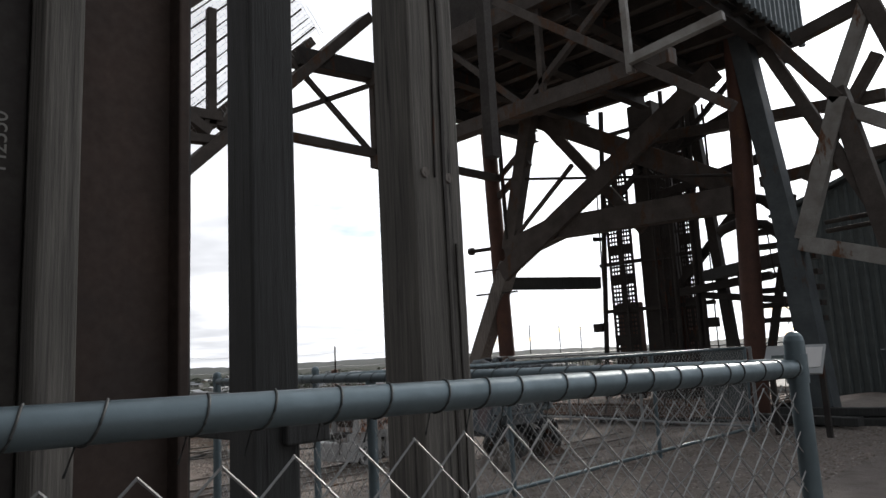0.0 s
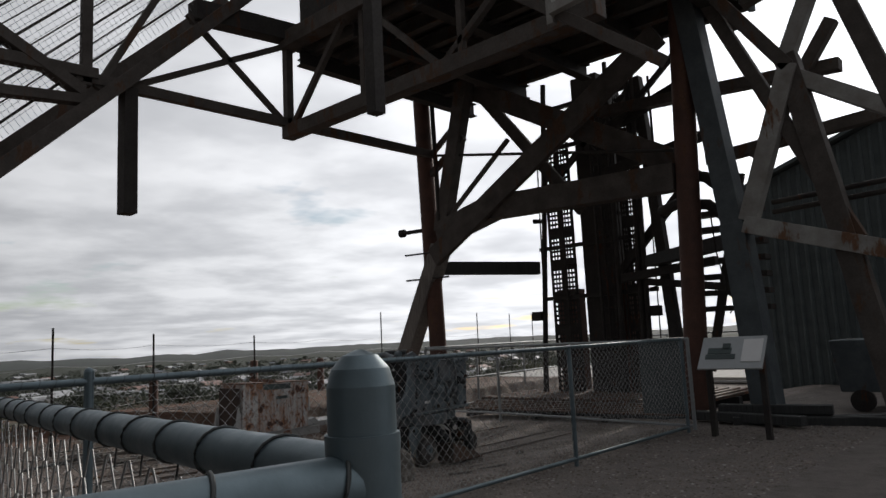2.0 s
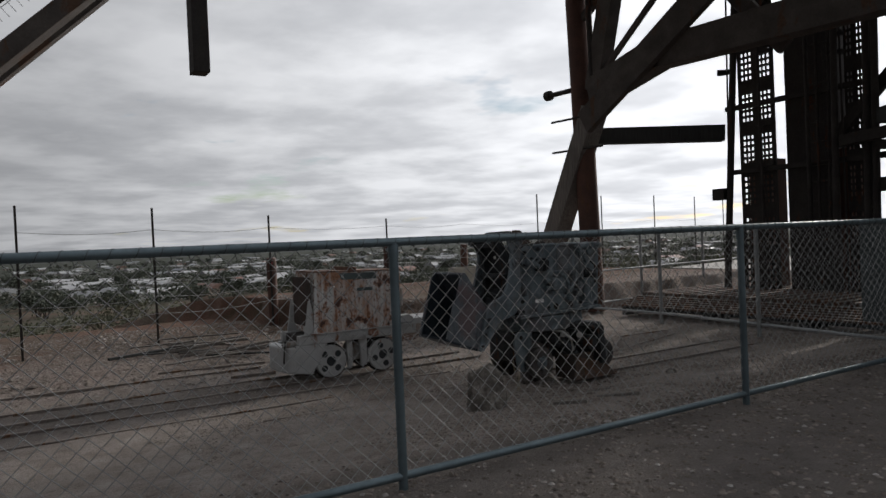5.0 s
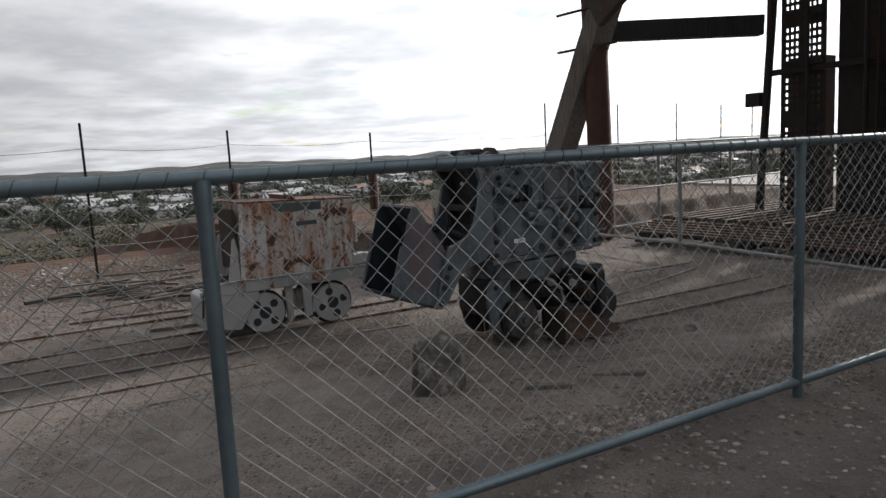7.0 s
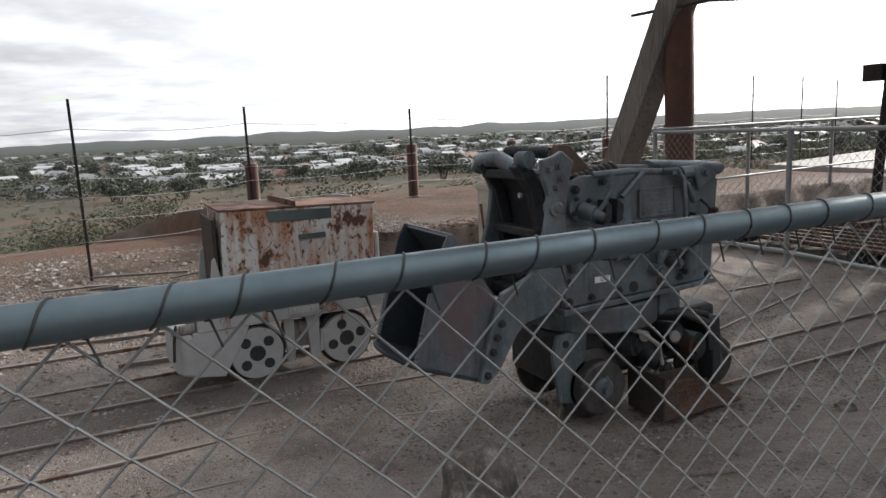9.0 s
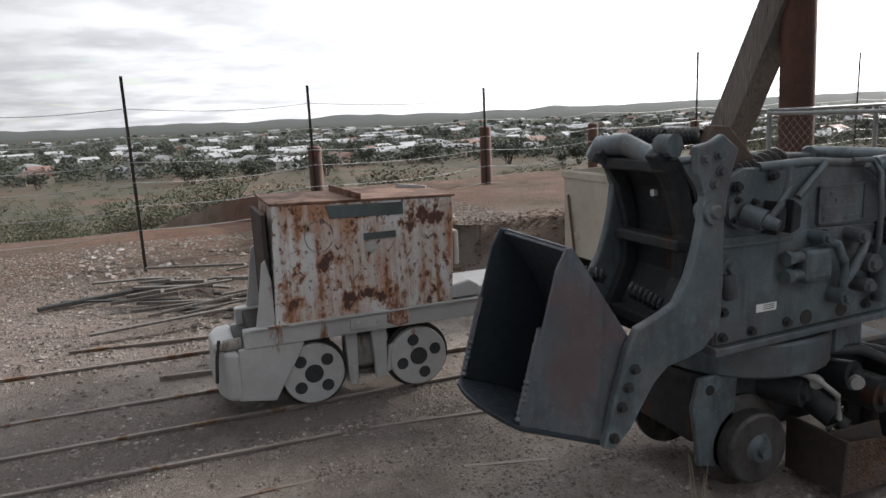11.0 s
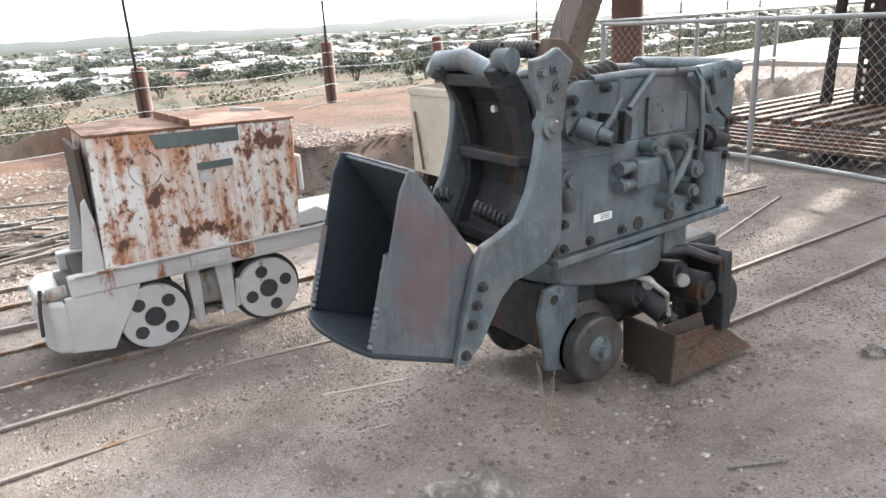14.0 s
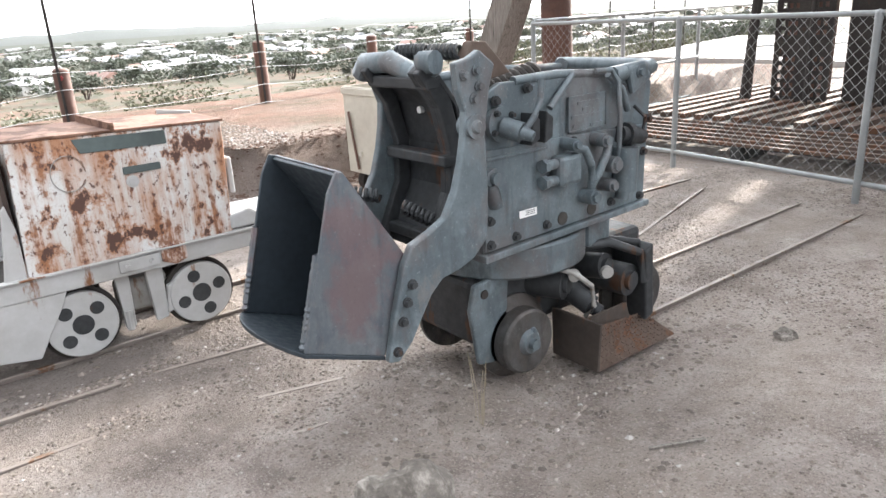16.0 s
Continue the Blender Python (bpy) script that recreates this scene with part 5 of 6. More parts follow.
# pivot boss half way up the near arm
bm = B()
rod(bm, (-6.27, 7.385, 1.035), (-6.205, 7.385, 1.035), 0.042, 22)
rod(bm, (-6.205, 7.385, 1.035), (-6.195, 7.385, 1.035), 0.026, 18, 0.018)
part("arm_pivot", bm, M_LOADER, ld, smooth=True)

# bucket
BN, BF = -6.255, -6.75
bkt = [(6.661, 0.40), (6.755, 0.724), (6.805, 0.90), (6.843, 0.965), (6.868, 0.958), (7.085, 0.622), (6.963, 0.285)]
bm = B()
slab(bm, bkt, 0, BN - 0.014, BN)
bucket = part("bucket", bm, M_BUCKET, ld, "worn purple-grey open steel bucket", bevel=0.004)
# far cheek, inner back and lip are darker and bluer than the outside
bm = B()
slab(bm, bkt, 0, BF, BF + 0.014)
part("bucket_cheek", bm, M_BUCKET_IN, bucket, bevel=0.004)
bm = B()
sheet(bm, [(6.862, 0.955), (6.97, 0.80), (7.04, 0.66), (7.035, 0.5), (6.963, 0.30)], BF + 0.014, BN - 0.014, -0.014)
part("bucket_back", bm, M_BUCKET_IN, bucket, "inner iron back, darker than the outside", bevel=0.003)
bm = B()
sheet(bm, [(6.862, 0.958), (6.96, 0.80), (7.06, 0.65)], BF + 0.014, BN - 0.014, 0.008)
part("bucket_top", bm, M_BUCKET, bucket, bevel=0.003)
bm = B()
n = 14
lip = []
for i in range(n + 1):
    f = i / n
    bulge = 0.075 * math.sin(math.pi * f) ** 0.7
    lip.append((BF + f * (BN - BF), 6.661 - bulge))
pts = lip + [(BN, 6.963), (BF, 6.963)]
vs = []
for dz in (0, -0.018):
    row = []
    for x, y in pts:
        z = 0.40 + (y - 6.661) * (-0.115 / 0.302)
        row.append(bm.verts.new((x, y, z + dz)))
    vs.append(row)
bm.faces.new(vs[0])
bm.faces.new(vs[1][::-1])
for i in range(len(pts)):
    j = (i + 1) % len(pts)
    bm.faces.new((vs[0][i], vs[0][j], vs[1][j], vs[1][i]))
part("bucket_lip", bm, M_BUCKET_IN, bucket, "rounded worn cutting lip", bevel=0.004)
for xx in (BN - 0.022, BF + 0.008):
    p, q = Vector((xx, 6.666, 0.405)), Vector((xx, 6.755, 0.71))
    bm = B()
    n = 30
    ring = []
    for i in range(n + 1):
        o = p.lerp(q, i / n)
        r = 0.008 + 0.006 * abs(math.sin(i * 1.6)) + 0.003 * noise.noise(Vector((i * 0.9, 0, 0)))
        ring.append([bm.verts.new(o + Vector((r * 1.3 * math.cos(g), r * math.sin(g), 0))) for g in (0, 1.05, 2.1, 3.14, 4.19, 5.24)])
    for a, c in zip(ring, ring[1:]):
        for k in range(6):
            bm.faces.new((a[k], a[(k + 1) % 6], c[(k + 1) % 6], c[k]))
    part("weld_bead", bm, M_BUCKET, bucket, smooth=True)

# turntable and undercarriage
bm = B()
rod(bm, (-6.60, 7.86, 0.36), (-6.60, 7.86, 0.50), 0.36, 40)
part("turntable", bm, M_LOADER, ld, bevel=0.012, smooth=True)
bm = B()
bx(bm, LX - 0.2, LX - 0.03, 8.18, 8.34, 0.33, 0.47)
part("swing_bracket", bm, M_LOADER, ld, bevel=0.02)
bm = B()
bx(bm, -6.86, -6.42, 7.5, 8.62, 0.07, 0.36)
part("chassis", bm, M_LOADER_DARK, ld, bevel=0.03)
bm = B()
slab(bm, [(7.49, 0.36), (7.68, 0.38), (7.66, 0.12), (7.60, -0.02), (7.50, 0.0), (7.46, 0.25)], 0, -6.41, -6.385)
guard = part("axle_guard", bm, M_LOADER, ld, bevel=0.008)
bm = B()
rod(bm, (-6.384, 7.54, 0.31), (-6.381, 7.54, 0.31), 0.02, 12)
part("guard_hole", bm, M_STEEL_DARK, guard)
for y in (7.72, 8.50):
    bm = B()
    rod(bm, (-6.9, y, 0.06), (-6.36, y, 0.06), 0.035, 12)
    part("axle", bm, M_LOADER_DARK, ld)
    for x, s in ((-6.43, 1), (-6.83, -1)):
        bm = B()
        rod(bm, (x, y, 0.06), (x + 0.022 * s, y, 0.06), 0.19, 36)
        rod(bm, (x + 0.022 * s, y, 0.06), (x + 0.045 * s, y, 0.06), 0.19, 36, 0.155)
        w = part("wheel", bm, M_WHEEL, ld, "flanged iron wheel", smooth=True)
        bm = B()
        rod(bm, (x + 0.045 * s, y, 0.06), (x + 0.12 * s, y, 0.06), 0.145, 36)
        part("tread", bm, M_WHEEL, w, bevel=0.012, smooth=True)
        bm = B()
        rod(bm, (x + 0.12 * s, y, 0.06), (x + 0.14 * s, y, 0.06), 0.06, 18, 0.045)
        rod(bm, (x + 0.14 * s, y, 0.06), (x + 0.165 * s, y, 0.06), 0.024, 14)
        part("hub", bm, M_LOADER, w, smooth=True)
        bolts(w, [((x + 0.12 * s, y + 0.02, 0.06 + 0.045), (s, 0, 0))], 0.012, M_LOADER)
# air motors behind the foot box
for p, q, r in (((-6.46, 7.86, 0.27), (-6.30, 7.93, 0.27), 0.07), ((-6.42, 8.02, 0.22), (-6.26, 8.06, 0.14), 0.05), ((-6.5, 8.18, 0.25), (-6.30, 8.2, 0.28), 0.06),
                ((-6.40, 7.80, 0.33), (-6.32, 7.82, 0.36), 0.03), ((-6.42, 8.28, 0.2), (-6.24, 8.3, 0.2), 0.075), ((-6.36, 8.06, 0.16), (-6.24, 8.1, 0.1), 0.032)):
    bm = B()
    rod(bm, p, q, r, 18)
    m = Vector(q) - Vector(p)
    rod(bm, q, Vector(q) + m.normalized() * 0.02, r * 0.6, 14)
    part("air_motor", bm, M_LOADER_DARK, ld, smooth=True)
for x, y, z in ((-6.28, 7.96, 0.31), (-6.24, 8.13, 0.29)):
    bm = B()
    rod(bm, (x, y, z), (x + 0.02, y - 0.01, z), 0.028, 14)
    part("gauge_cap", bm, M_GREYPAINT, ld, smooth=True)
tube("hose", [(-6.34, 7.86, 0.36), (-6.24, 7.92, 0.34), (-6.2, 7.99, 0.27), (-6.22, 8.03, 0.16), (-6.26, 8.02, 0.1)], 0.012, M_GREYPAINT, ld)
tube("hose", [(-6.4, 8.05, 0.38), (-6.28, 8.2, 0.40), (-6.22, 8.34, 0.33), (-6.22, 8.38, 0.18)], 0.022, M_LOADER_DARK, ld)
tube("hose", [(-6.4, 8.2, 0.4), (-6.26, 8.38, 0.36), (-6.24, 8.42, 0.22)], 0.018, M_LOADER_DARK, ld)
bm = B()
slab(bm, [(8.36, 0.33), (8.42, 0.36), (8.44, 0.0), (8.38, -0.02)], 0, -6.4, -6.2)
part("motor_shield", bm, M_LOADER_DARK, ld, bevel=0.01)
# operator's foot box
bm = B()
slab(bm, [(-6.40, -0.11), (-6.135, -0.11), (-6.122, 0.12), (-6.405, 0.12)], 1, 7.957, 7.972)
fb = part("foot_box", bm, M_FOOTBOX, ld, "dark rusty foot box side", bevel=0.003)
bm = B()
slab(bm, [(7.972, 0.03), (8.27, 0.03), (8.24, 0.115), (7.972, 0.118)], 0, -6.222, -6.208)
part("box_back", bm, M_FOOTBOX, fb, bevel=0.003)
# chequer-plate step leaning against the box, its foot on the gravel
q00, q01, q11, q10 = Vector((-6.14, 7.974, -0.115)), Vector((-6.14, 8.53, -0.115)), Vector((-6.26, 8.430, -0.005)), Vector((-6.135, 7.974, 0.11))
way = (q01 - q00).cross(q11 - q00).normalized()
way = way if way.x > 0 else -way
bm = B()
lo = [bm.verts.new(p - way * 0.012) for p in (q00, q01, q11, q10)]
hi = [bm.verts.new(p) for p in (q00, q01, q11, q10)]
bm.faces.new(lo)
bm.faces.new(hi)
for i in range(4):
    bm.faces.new((lo[i], lo[(i + 1) % 4], hi[(i + 1) % 4], hi[i]))
tread = part("tread_plate", bm, M_RUSTPLATE, fb, "rusted chequer-plate step", bevel=0.002)


def on_plate(u, v):
    return q00.lerp(q01, u).lerp(q10.lerp(q11, u), v)


for i in range(16):
    for j in range(8):
        u, v = 0.04 + i * 0.061, 0.06 + j * 0.12
        p = on_plate(u, v)
        d = (on_plate(u + 0.02, v + (0.03 if (i + j) % 2 else -0.03)) - p).normalized() * 0.009
        bm = B()
        bar(bm, p - d + way * 0.001, p + d + way * 0.001, 0.005, 0.005, way)
        part("raised_stud", bm, M_RUSTPLATE, tread)
# the body stands on the turntable; the cradle sits close against it
def reshape(ob, m):
    ob.data.transform(m)
    for c in ob.children:
        reshape(c, m)


body_fit = Matrix.Translation((0, 7.438, 0.501)) @ Matrix.Diagonal((1, 0.948, 0.945, 1)) @ Matrix.Translation((0, -7.485, -0.452))
cradle_fit = Matrix.Translation((0, -0.075, 0.032))
for o in list(ld.children):
    kind = o.name.split(".")[0]
    if kind in ("side_plate", "body_tub", "motor_housing", "rear_rim", "top_rim", "recoil_spring", "swing_bracket"):
        reshape(o, body_fit)
    elif kind in ("cradle_plate", "cradle_rib", "cradle_web", "grease_cap", "stop_tube", "buffer_spring", "stop_bracket"):
        reshape(o, cradle_fit)
keep_world(ld)

# ---- ore skip beyond the locomotive ----
skp = thing("ore_skip", (-9.73, 9.42, -0.14), "cream painted steel ore skip with rust stains", "ore skip")
bm = B()
SX0, SX1, SY0, SY1 = -10.08, -9.38, 9.1, 9.75
bx(bm, SX0, SX1, SY0, SY0 + 0.015, 0.06, 0.84)
bx(bm, SX0, SX1, SY1 - 0.015, SY1, 0.06, 0.84)
bx(bm, SX0, SX0 + 0.015, SY0 + 0.015, SY1 - 0.015, 0.06, 0.84)
bx(bm, SX1 - 0.015, SX1, SY0 + 0.015, SY1 - 0.015, 0.06, 0.84)
bx(bm, SX0 + 0.015, SX1 - 0.015, SY0 + 0.015, SY1 - 0.015, 0.06, 0.1)
part("skip_body", bm, M_SKIP, skp, bevel=0.004)
bm = B()
bx(bm, SX0 - 0.012, SX1 + 0.012, SY0 - 0.012, SY0, 0.77, 0.83)
part("rim_band", bm, M_SKIP, skp, bevel=0.004)
bm = B()
bar(bm, (SX0 + 0.1, SY0 - 0.02, 0.62), (SX0 + 0.2, SY0 - 0.02, 0.1), 0.025, 0.012)
part("latch_bar", bm, M_STUB, skp)
bm = B()
bx(bm, SX0 + 0.1, SX0 + 0.26, SY0 - 0.012, SY0, 0.22, 0.27)
part("latch_plate", bm, M_SKIP, skp, bevel=0.004)
for y in (SY0 + 0.14, SY1 - 0.14):
    for x in (SX0 + 0.08, SX1 - 0.17):
        bm = B()
        rod(bm, (x, y, -0.03), (x + 0.09, y, -0.03), 0.11, 24)
        part("wheel", bm, M_STEEL_DARK, skp, smooth=True)
keep_world(skp)

# ---- boundary fence along the hill's edge ----
stations = [(-12.0, 3.6, 1.95, 0), (-12.31, 5.34, 1.915, 0), (-13.11, 7.35, 1.81, 1.08), (-14.16, 10.16, 1.75, 1.19), (-14.6, 12.35, 0, 1.14), (-15.84, 15.53, 2.36, 1.1),
            (-16.7, 18.7, 2.37, 0), (-16.9, 21.2, 2.39, 0), (-17.5, 23.9, 2.38, 0), (-17.7, 25.7, 2.35, 0)]
for x, y, z, s in stations:
    g = ground_z(x, y)
    if z:
        bm = B()
        bar(bm, (x, y, g - 0.1), (x + 0.02, y - 0.01, z), 0.035, 0.008)
        bar(bm, (x, y + 0.008, g - 0.1), (x + 0.02, y, z), 0.008, 0.03)
        tagged(part("fence_picket", bm, M_STEEL_DARK), "thin dark angle-iron fence picket", "picket", "boundary pickets")
    if s:
        bm = B()
        rod(bm, (x - 0.09, y + 0.05, g - 0.15), (x - 0.09, y + 0.05, s - 0.02), 0.085, 20)
        rod(bm, (x - 0.09, y + 0.05, s - 0.02), (x - 0.09, y + 0.05, s), 0.085, 20, 0.06)
        st = part("pipe_post", bm, M_STUB, smooth=True)
        if s == 1.08:
            bm = B()
            rod(bm, (x - 0.005, y + 0.02, s - 0.1), (x + 0.003, y + 0.018, s - 0.1), 0.028, 16)
            part("reflector", bm, M_REFLECTOR, st, "round red reflector")
        tagged(st, "stout red-brown steel pipe post", "post", "boundary pipe posts")
wires = thing("boundary_wire", (-13.1, 7.3, 0), "sagging plain fence wires strung on pickets", "fence wire")
for z in (0.35, 0.6, 0.85, 1.05, 1.3, 1.6):
    pts = []
    for (x, y, *_), (x2, y2, *_) in zip(stations, stations[1:]):
        for k in range(6):
            f = k / 6
            pts.append((x + (x2 - x) * f + 0.02, y + (y2 - y) * f, z - 0.05 * math.sin(math.pi * f) + 0.02 * noise.noise(Vector((x, y, z * 7)))))
    tube("wire", pts, 0.0035, M_WIRE, wires, res=0)
keep_world(wires)


# ---- rocks, rubble, dead timber ----
def rock(x, y, r, sx, sy, sz, seed, label, mat):
    bm = B()
    bmesh.ops.create_icosphere(bm, subdivisions=4, radius=1)
    for v in bm.verts:
        d = v.co.normalized()
        k = 1 + 0.28 * noise.noise(d * 1.6 + Vector((seed, 0, 0))) + 0.12 * noise.noise(d * 4 + Vector((0, seed, 0))) + 0.05 * noise.noise(d * 11)
        v.co = Vector((d.x * sx, d.y * sy, d.z * sz)) * r * k
    ob = part("rock", bm, mat, smooth=False)
    ob.location = (x, y, ground_z(x, y) + r * sz * 0.45)
    return tagged(ob, label, "rock")


def stone_mat():
    m, n, l, b = material("grey_stone", 0.9)
    g = noise_fac(n, l, 9, 9, 0.7)
    f = noise_fac(n, l, 60, 5, 0.6)
    c = ramp(n, l, g, [(0.32, (0.06, 0.054, 0.048)), (0.5, (0.15, 0.135, 0.12)), (0.62, (0.34, 0.315, 0.285))])
    c = mix(n, l, ramp(n, l, f, [(0.45, 0.0), (0.75, 0.5)]), c, (0.09, 0.08, 0.07))
    l.new(c, b.inputs["Base Color"])
    bump(n, l, b, f, 0.6, 0.01)
    return m


def pebble_mat():
    m, n, l, b = material("mixed_pebbles", 0.9)
    geo = n.new("ShaderNodeNewGeometry")
    c = ramp(n, l, geo.outputs["Random Per Island"], [(0.0, (0.10, 0.085, 0.075)), (0.35, (0.165, 0.138, 0.118)), (0.7, (0.24, 0.202, 0.178)), (0.93, (0.29, 0.255, 0.23)), (1.0, (0.42, 0.40, 0.38))])
    l.new(c, b.inputs["Base Color"])
    return m


M_STONE, M_PEBBLE = stone_mat(), pebble_mat()
rock(-5.73, 6.67, 0.20, 0.85, 0.75, 1.15, 3.1, "rough grey rock half buried in earth", M_STONE)
rock(-5.75, 8.83, 0.04, 1.2, 1, 0.8, 5.2, "small dark stone on bare earth", M_STONE)


def gravel(name, count, area, size, seed, label, dens=None, flat=0.55, mat=None):
    rng = random.Random(seed)
    verts, faces = [], []
    base = [(1, 0, 0), (0.2, 0.95, 0.1), (-0.9, 0.4, 0), (-0.6, -0.8, 0.1), (0.5, -0.85, 0), (0.1, 0.05, 0.9), (0, 0, -0.7)]
    tris = [(0, 1, 5), (1, 2, 5), (2, 3, 5), (3, 4, 5), (4, 0, 5), (1, 0, 6), (2, 1, 6), (3, 2, 6), (4, 3, 6), (0, 4, 6)]
    x0, x1, y0, y1 = area
    made = 0
    while made < count:
        x, y = rng.uniform(x0, x1), rng.uniform(y0, y1)
        if dens and rng.random() > dens(x, y):
            continue
        made += 1
        s = size * (0.4 + 1.6 * rng.random() ** 3)
        a = rng.uniform(0, 6.28)
        z = ground_z(x, y)
        i = len(verts)
        for p in base:
            q = [c * s * rng.uniform(0.75, 1.25) for c in p]
            verts.append((x + q[0] * math.cos(a) - q[1] * math.sin(a), y + q[0] * math.sin(a) + q[1] * math.cos(a), z + q[2] * flat + s * 0.1))
        faces.extend(tuple(i + k for k in t) for t in tris)
    me = bpy.data.meshes.new(name)
    me.from_pydata(verts, [], faces)
    me.materials.append(mat or M_PEBBLE)
    tagged(new(name, me), label, "gravel", kind="stuff")


def patchy(x, y):
    return max(0.04, 1.6 * noise.noise(Vector((x * 0.9, y * 0.9, 9))) + 0.25)


gravel("pebbles", 42000, (-8.6, -4.6, 4.5, 12.0), 0.0058, 5, "scattered pebbles on bare trodden earth", patchy)
gravel("fence_gravel", 16000, (-5.0, -2.2, 3.2, 12.0), 0.011, 6, "coarse loose gravel beside the fence", lambda x, y: min(1, max(0, (x + 4.95) * 2.5)) * max(0.15, 0.7 + noise.noise(Vector((x, y, 3)))))
gravel("track_ballast", 34000, (-14.5, -7.3, 1.0, 9.0), 0.0125, 7, "pale stony rubble round the sidings", lambda x, y: (1 if x < -9.2 else 0.22) * max(0.05, 0.5 + 0.9 * noise.noise(Vector((x * 0.5, y * 0.5, 6)))))
gravel("bank_clods", 3500, (-12.2, -9.9, 7.7, 10.5), 0.015, 14, "red-brown earth clods crumbled from the cut bank", lambda x, y: math.exp(-((x + 10.5) ** 2 * 9)) if y > 8.4 else math.exp(-((y - 8.2 - 0.25 * (x + 10.5)) ** 2 * 14)), 0.6, M_CLOD)
gravel("wheel_gravel", 900, (-6.4, -5.9, 7.5, 8.9), 0.009, 15, "loose stones gathered under the step plate", lambda x, y: math.exp(-((x + 6.05) ** 2 * 20)))
gravel("rubble", 700, (-14.0, -9.5, 2.5, 8.2), 0.032, 8, "pale broken rubble on the bank", lambda x, y: max(0.0, 0.2 + 1.2 * noise.noise(Vector((x * 0.5, y * 0.5, 16)))))
gravel("rail_gravel", 9000, (-8.2, -6.3, 4.3, 8.2), 0.0065, 17, "fine dark gravel lying along the half-buried rails", lambda x, y: max(0.0, 0.2 + noise.noise(Vector((x * 2, y * 1.1, 31)))) * max(math.exp(-((x + r + 0.05) ** 2) * 220) for r in (7.99, 7.62, 7.2, 6.7)))
gravel("fence_edge_gravel", 7000, (-5.2, -4.4, 6.6, 11.0), 0.012, 18, "grey coarse gravel spilling under the fence", lambda x, y: 1 / (1 + math.exp(-(x + 4.78 + 0.12 * noise.noise(Vector((y * 2.2, 0, 8)))) * 30)))
gravel("dirt_clods", 900, (-6.6, -5.3, 6.2, 8.3), 0.009, 9, "earth clods round the loader's wheels", lambda x, y: math.exp(-((x + 6.2) ** 2 * 3 + (y - 7.3) ** 2 * 3)))

rng = random.Random(21)
for k in range(26):
    x, y = rng.gauss(-10.9, 0.45), rng.gauss(5.7, 0.45)
    a, ln = rng.uniform(0.7, 2.0), rng.uniform(0.3, 1.2)
    dx, dy = math.cos(a) * ln / 2, math.sin(a) * ln / 2
    z = ground_z(x, y) + 0.03 + 0.02 * (k % 4)
    bm = B()
    bar(bm, (x - dx, y - dy, z), (x + dx, y + dy, z + rng.uniform(0, 0.06)), rng.uniform(0.02, 0.06), rng.uniform(0.015, 0.035))
    tagged(part("broken_plank", bm, M_TIMBER_BROWN if k % 4 else M_TIMBER_DARK, bevel=0.004), "broken weathered plank lying on stony ground", "plank", "plank debris")
bm = B()
bar(bm, (-5.28, 7.42, 0.0 + ground_z(-5.28, 7.42)), (-5.0, 7.6, ground_z(-5.0, 7.6) + 0.02), 0.03, 0.02)
tagged(part("stick", bm, M_TIMBER_BROWN, bevel=0.004), "short dry grey stick on the ground", "stick")

for p, q, w, t in (((-5.30, 6.98), (-5.14, 7.18), 0.045, 0.03), ((-5.62, 7.62), (-5.5, 7.78), 0.012, 0.01)):
    bm = B()
    bar(bm, (*p, ground_z(*p) + 0.012), (*q, ground_z(*q) + 0.014), w, t)
    tagged(part("stick", bm, M_TIMBER_BROWN, bevel=0.003), "splintered dry grey stick lying on gravel", "stick")
M_STRAW = worn("dry_grass_straw", (0.36, 0.31, 0.22), (0.24, 0.2, 0.14), (0.2, 0.15, 0.1), 0.7, 0.8)
tuft = thing("grass_tuft", (-6.2, 7.34, -0.13), "few dry straw grass stalks by the wheel", "grass")
for k in range(6):
    a, o = rng.uniform(0, 6.28), rng.uniform(0.0, 0.035)
    bx0, by0 = -6.2 + o * math.cos(a), 7.34 + o * math.sin(a)
    tube("stalk", [(bx0, by0, -0.16), (bx0 + 0.01 * math.cos(a), by0 + 0.01 * math.sin(a), 0.0), (bx0 + 0.035 * math.cos(a), by0 + 0.035 * math.sin(a), rng.uniform(0.06, 0.17))], 0.0015, M_STRAW, tuft, res=0)
keep_world(tuft)

# ---- timber stacked by the leg ----
for k, (x, y, z, ln, a) in enumerate(((-3.3, 11.9, 0.05, 1.6, 0.3), (-3.1, 12.1, 0.06, 1.9, 0.0), (-3.6, 12.0, 0.2, 1.5, 0.15), (-3.9, 11.7, 0.1, 1.7, -0.2), (-2.7, 12.3, 0.05, 1.5, 0.5))):
    bm = B()
    dx, dy = math.cos(a) * ln / 2, math.sin(a) * ln / 2
    bar(bm, (x - dx, y - dy, z), (x + dx, y + dy, z), 0.18, 0.13)
    tagged(part("timber_baulk", bm, M_TIMBER_DARK, bevel=0.015), "dark weathered timber baulk stacked at the leg's foot", "timber", "baulk stack")

# ---- dark ore truck by the shed ----
trk = thing("ore_truck", (-2.2, 14.2, 0), "dark blue-grey steel ore truck beside the shed", "ore truck")
bm = B()
slab(bm, [(-3.25, 1.1), (-1.3, 1.1), (-1.4, 0.3), (-3.15, 0.3)], 1, 13.7, 14.8)
part("hopper", bm, M_LEGGREY, trk, bevel=0.02)
for x in (-2.85, -1.7):
    bm = B()
    rod(bm, (x, 13.75, 0.17), (x, 13.65, 0.17), 0.17, 24)
    part("wheel", bm, M_STEEL_DARK, trk, smooth=True)
keep_world(trk)

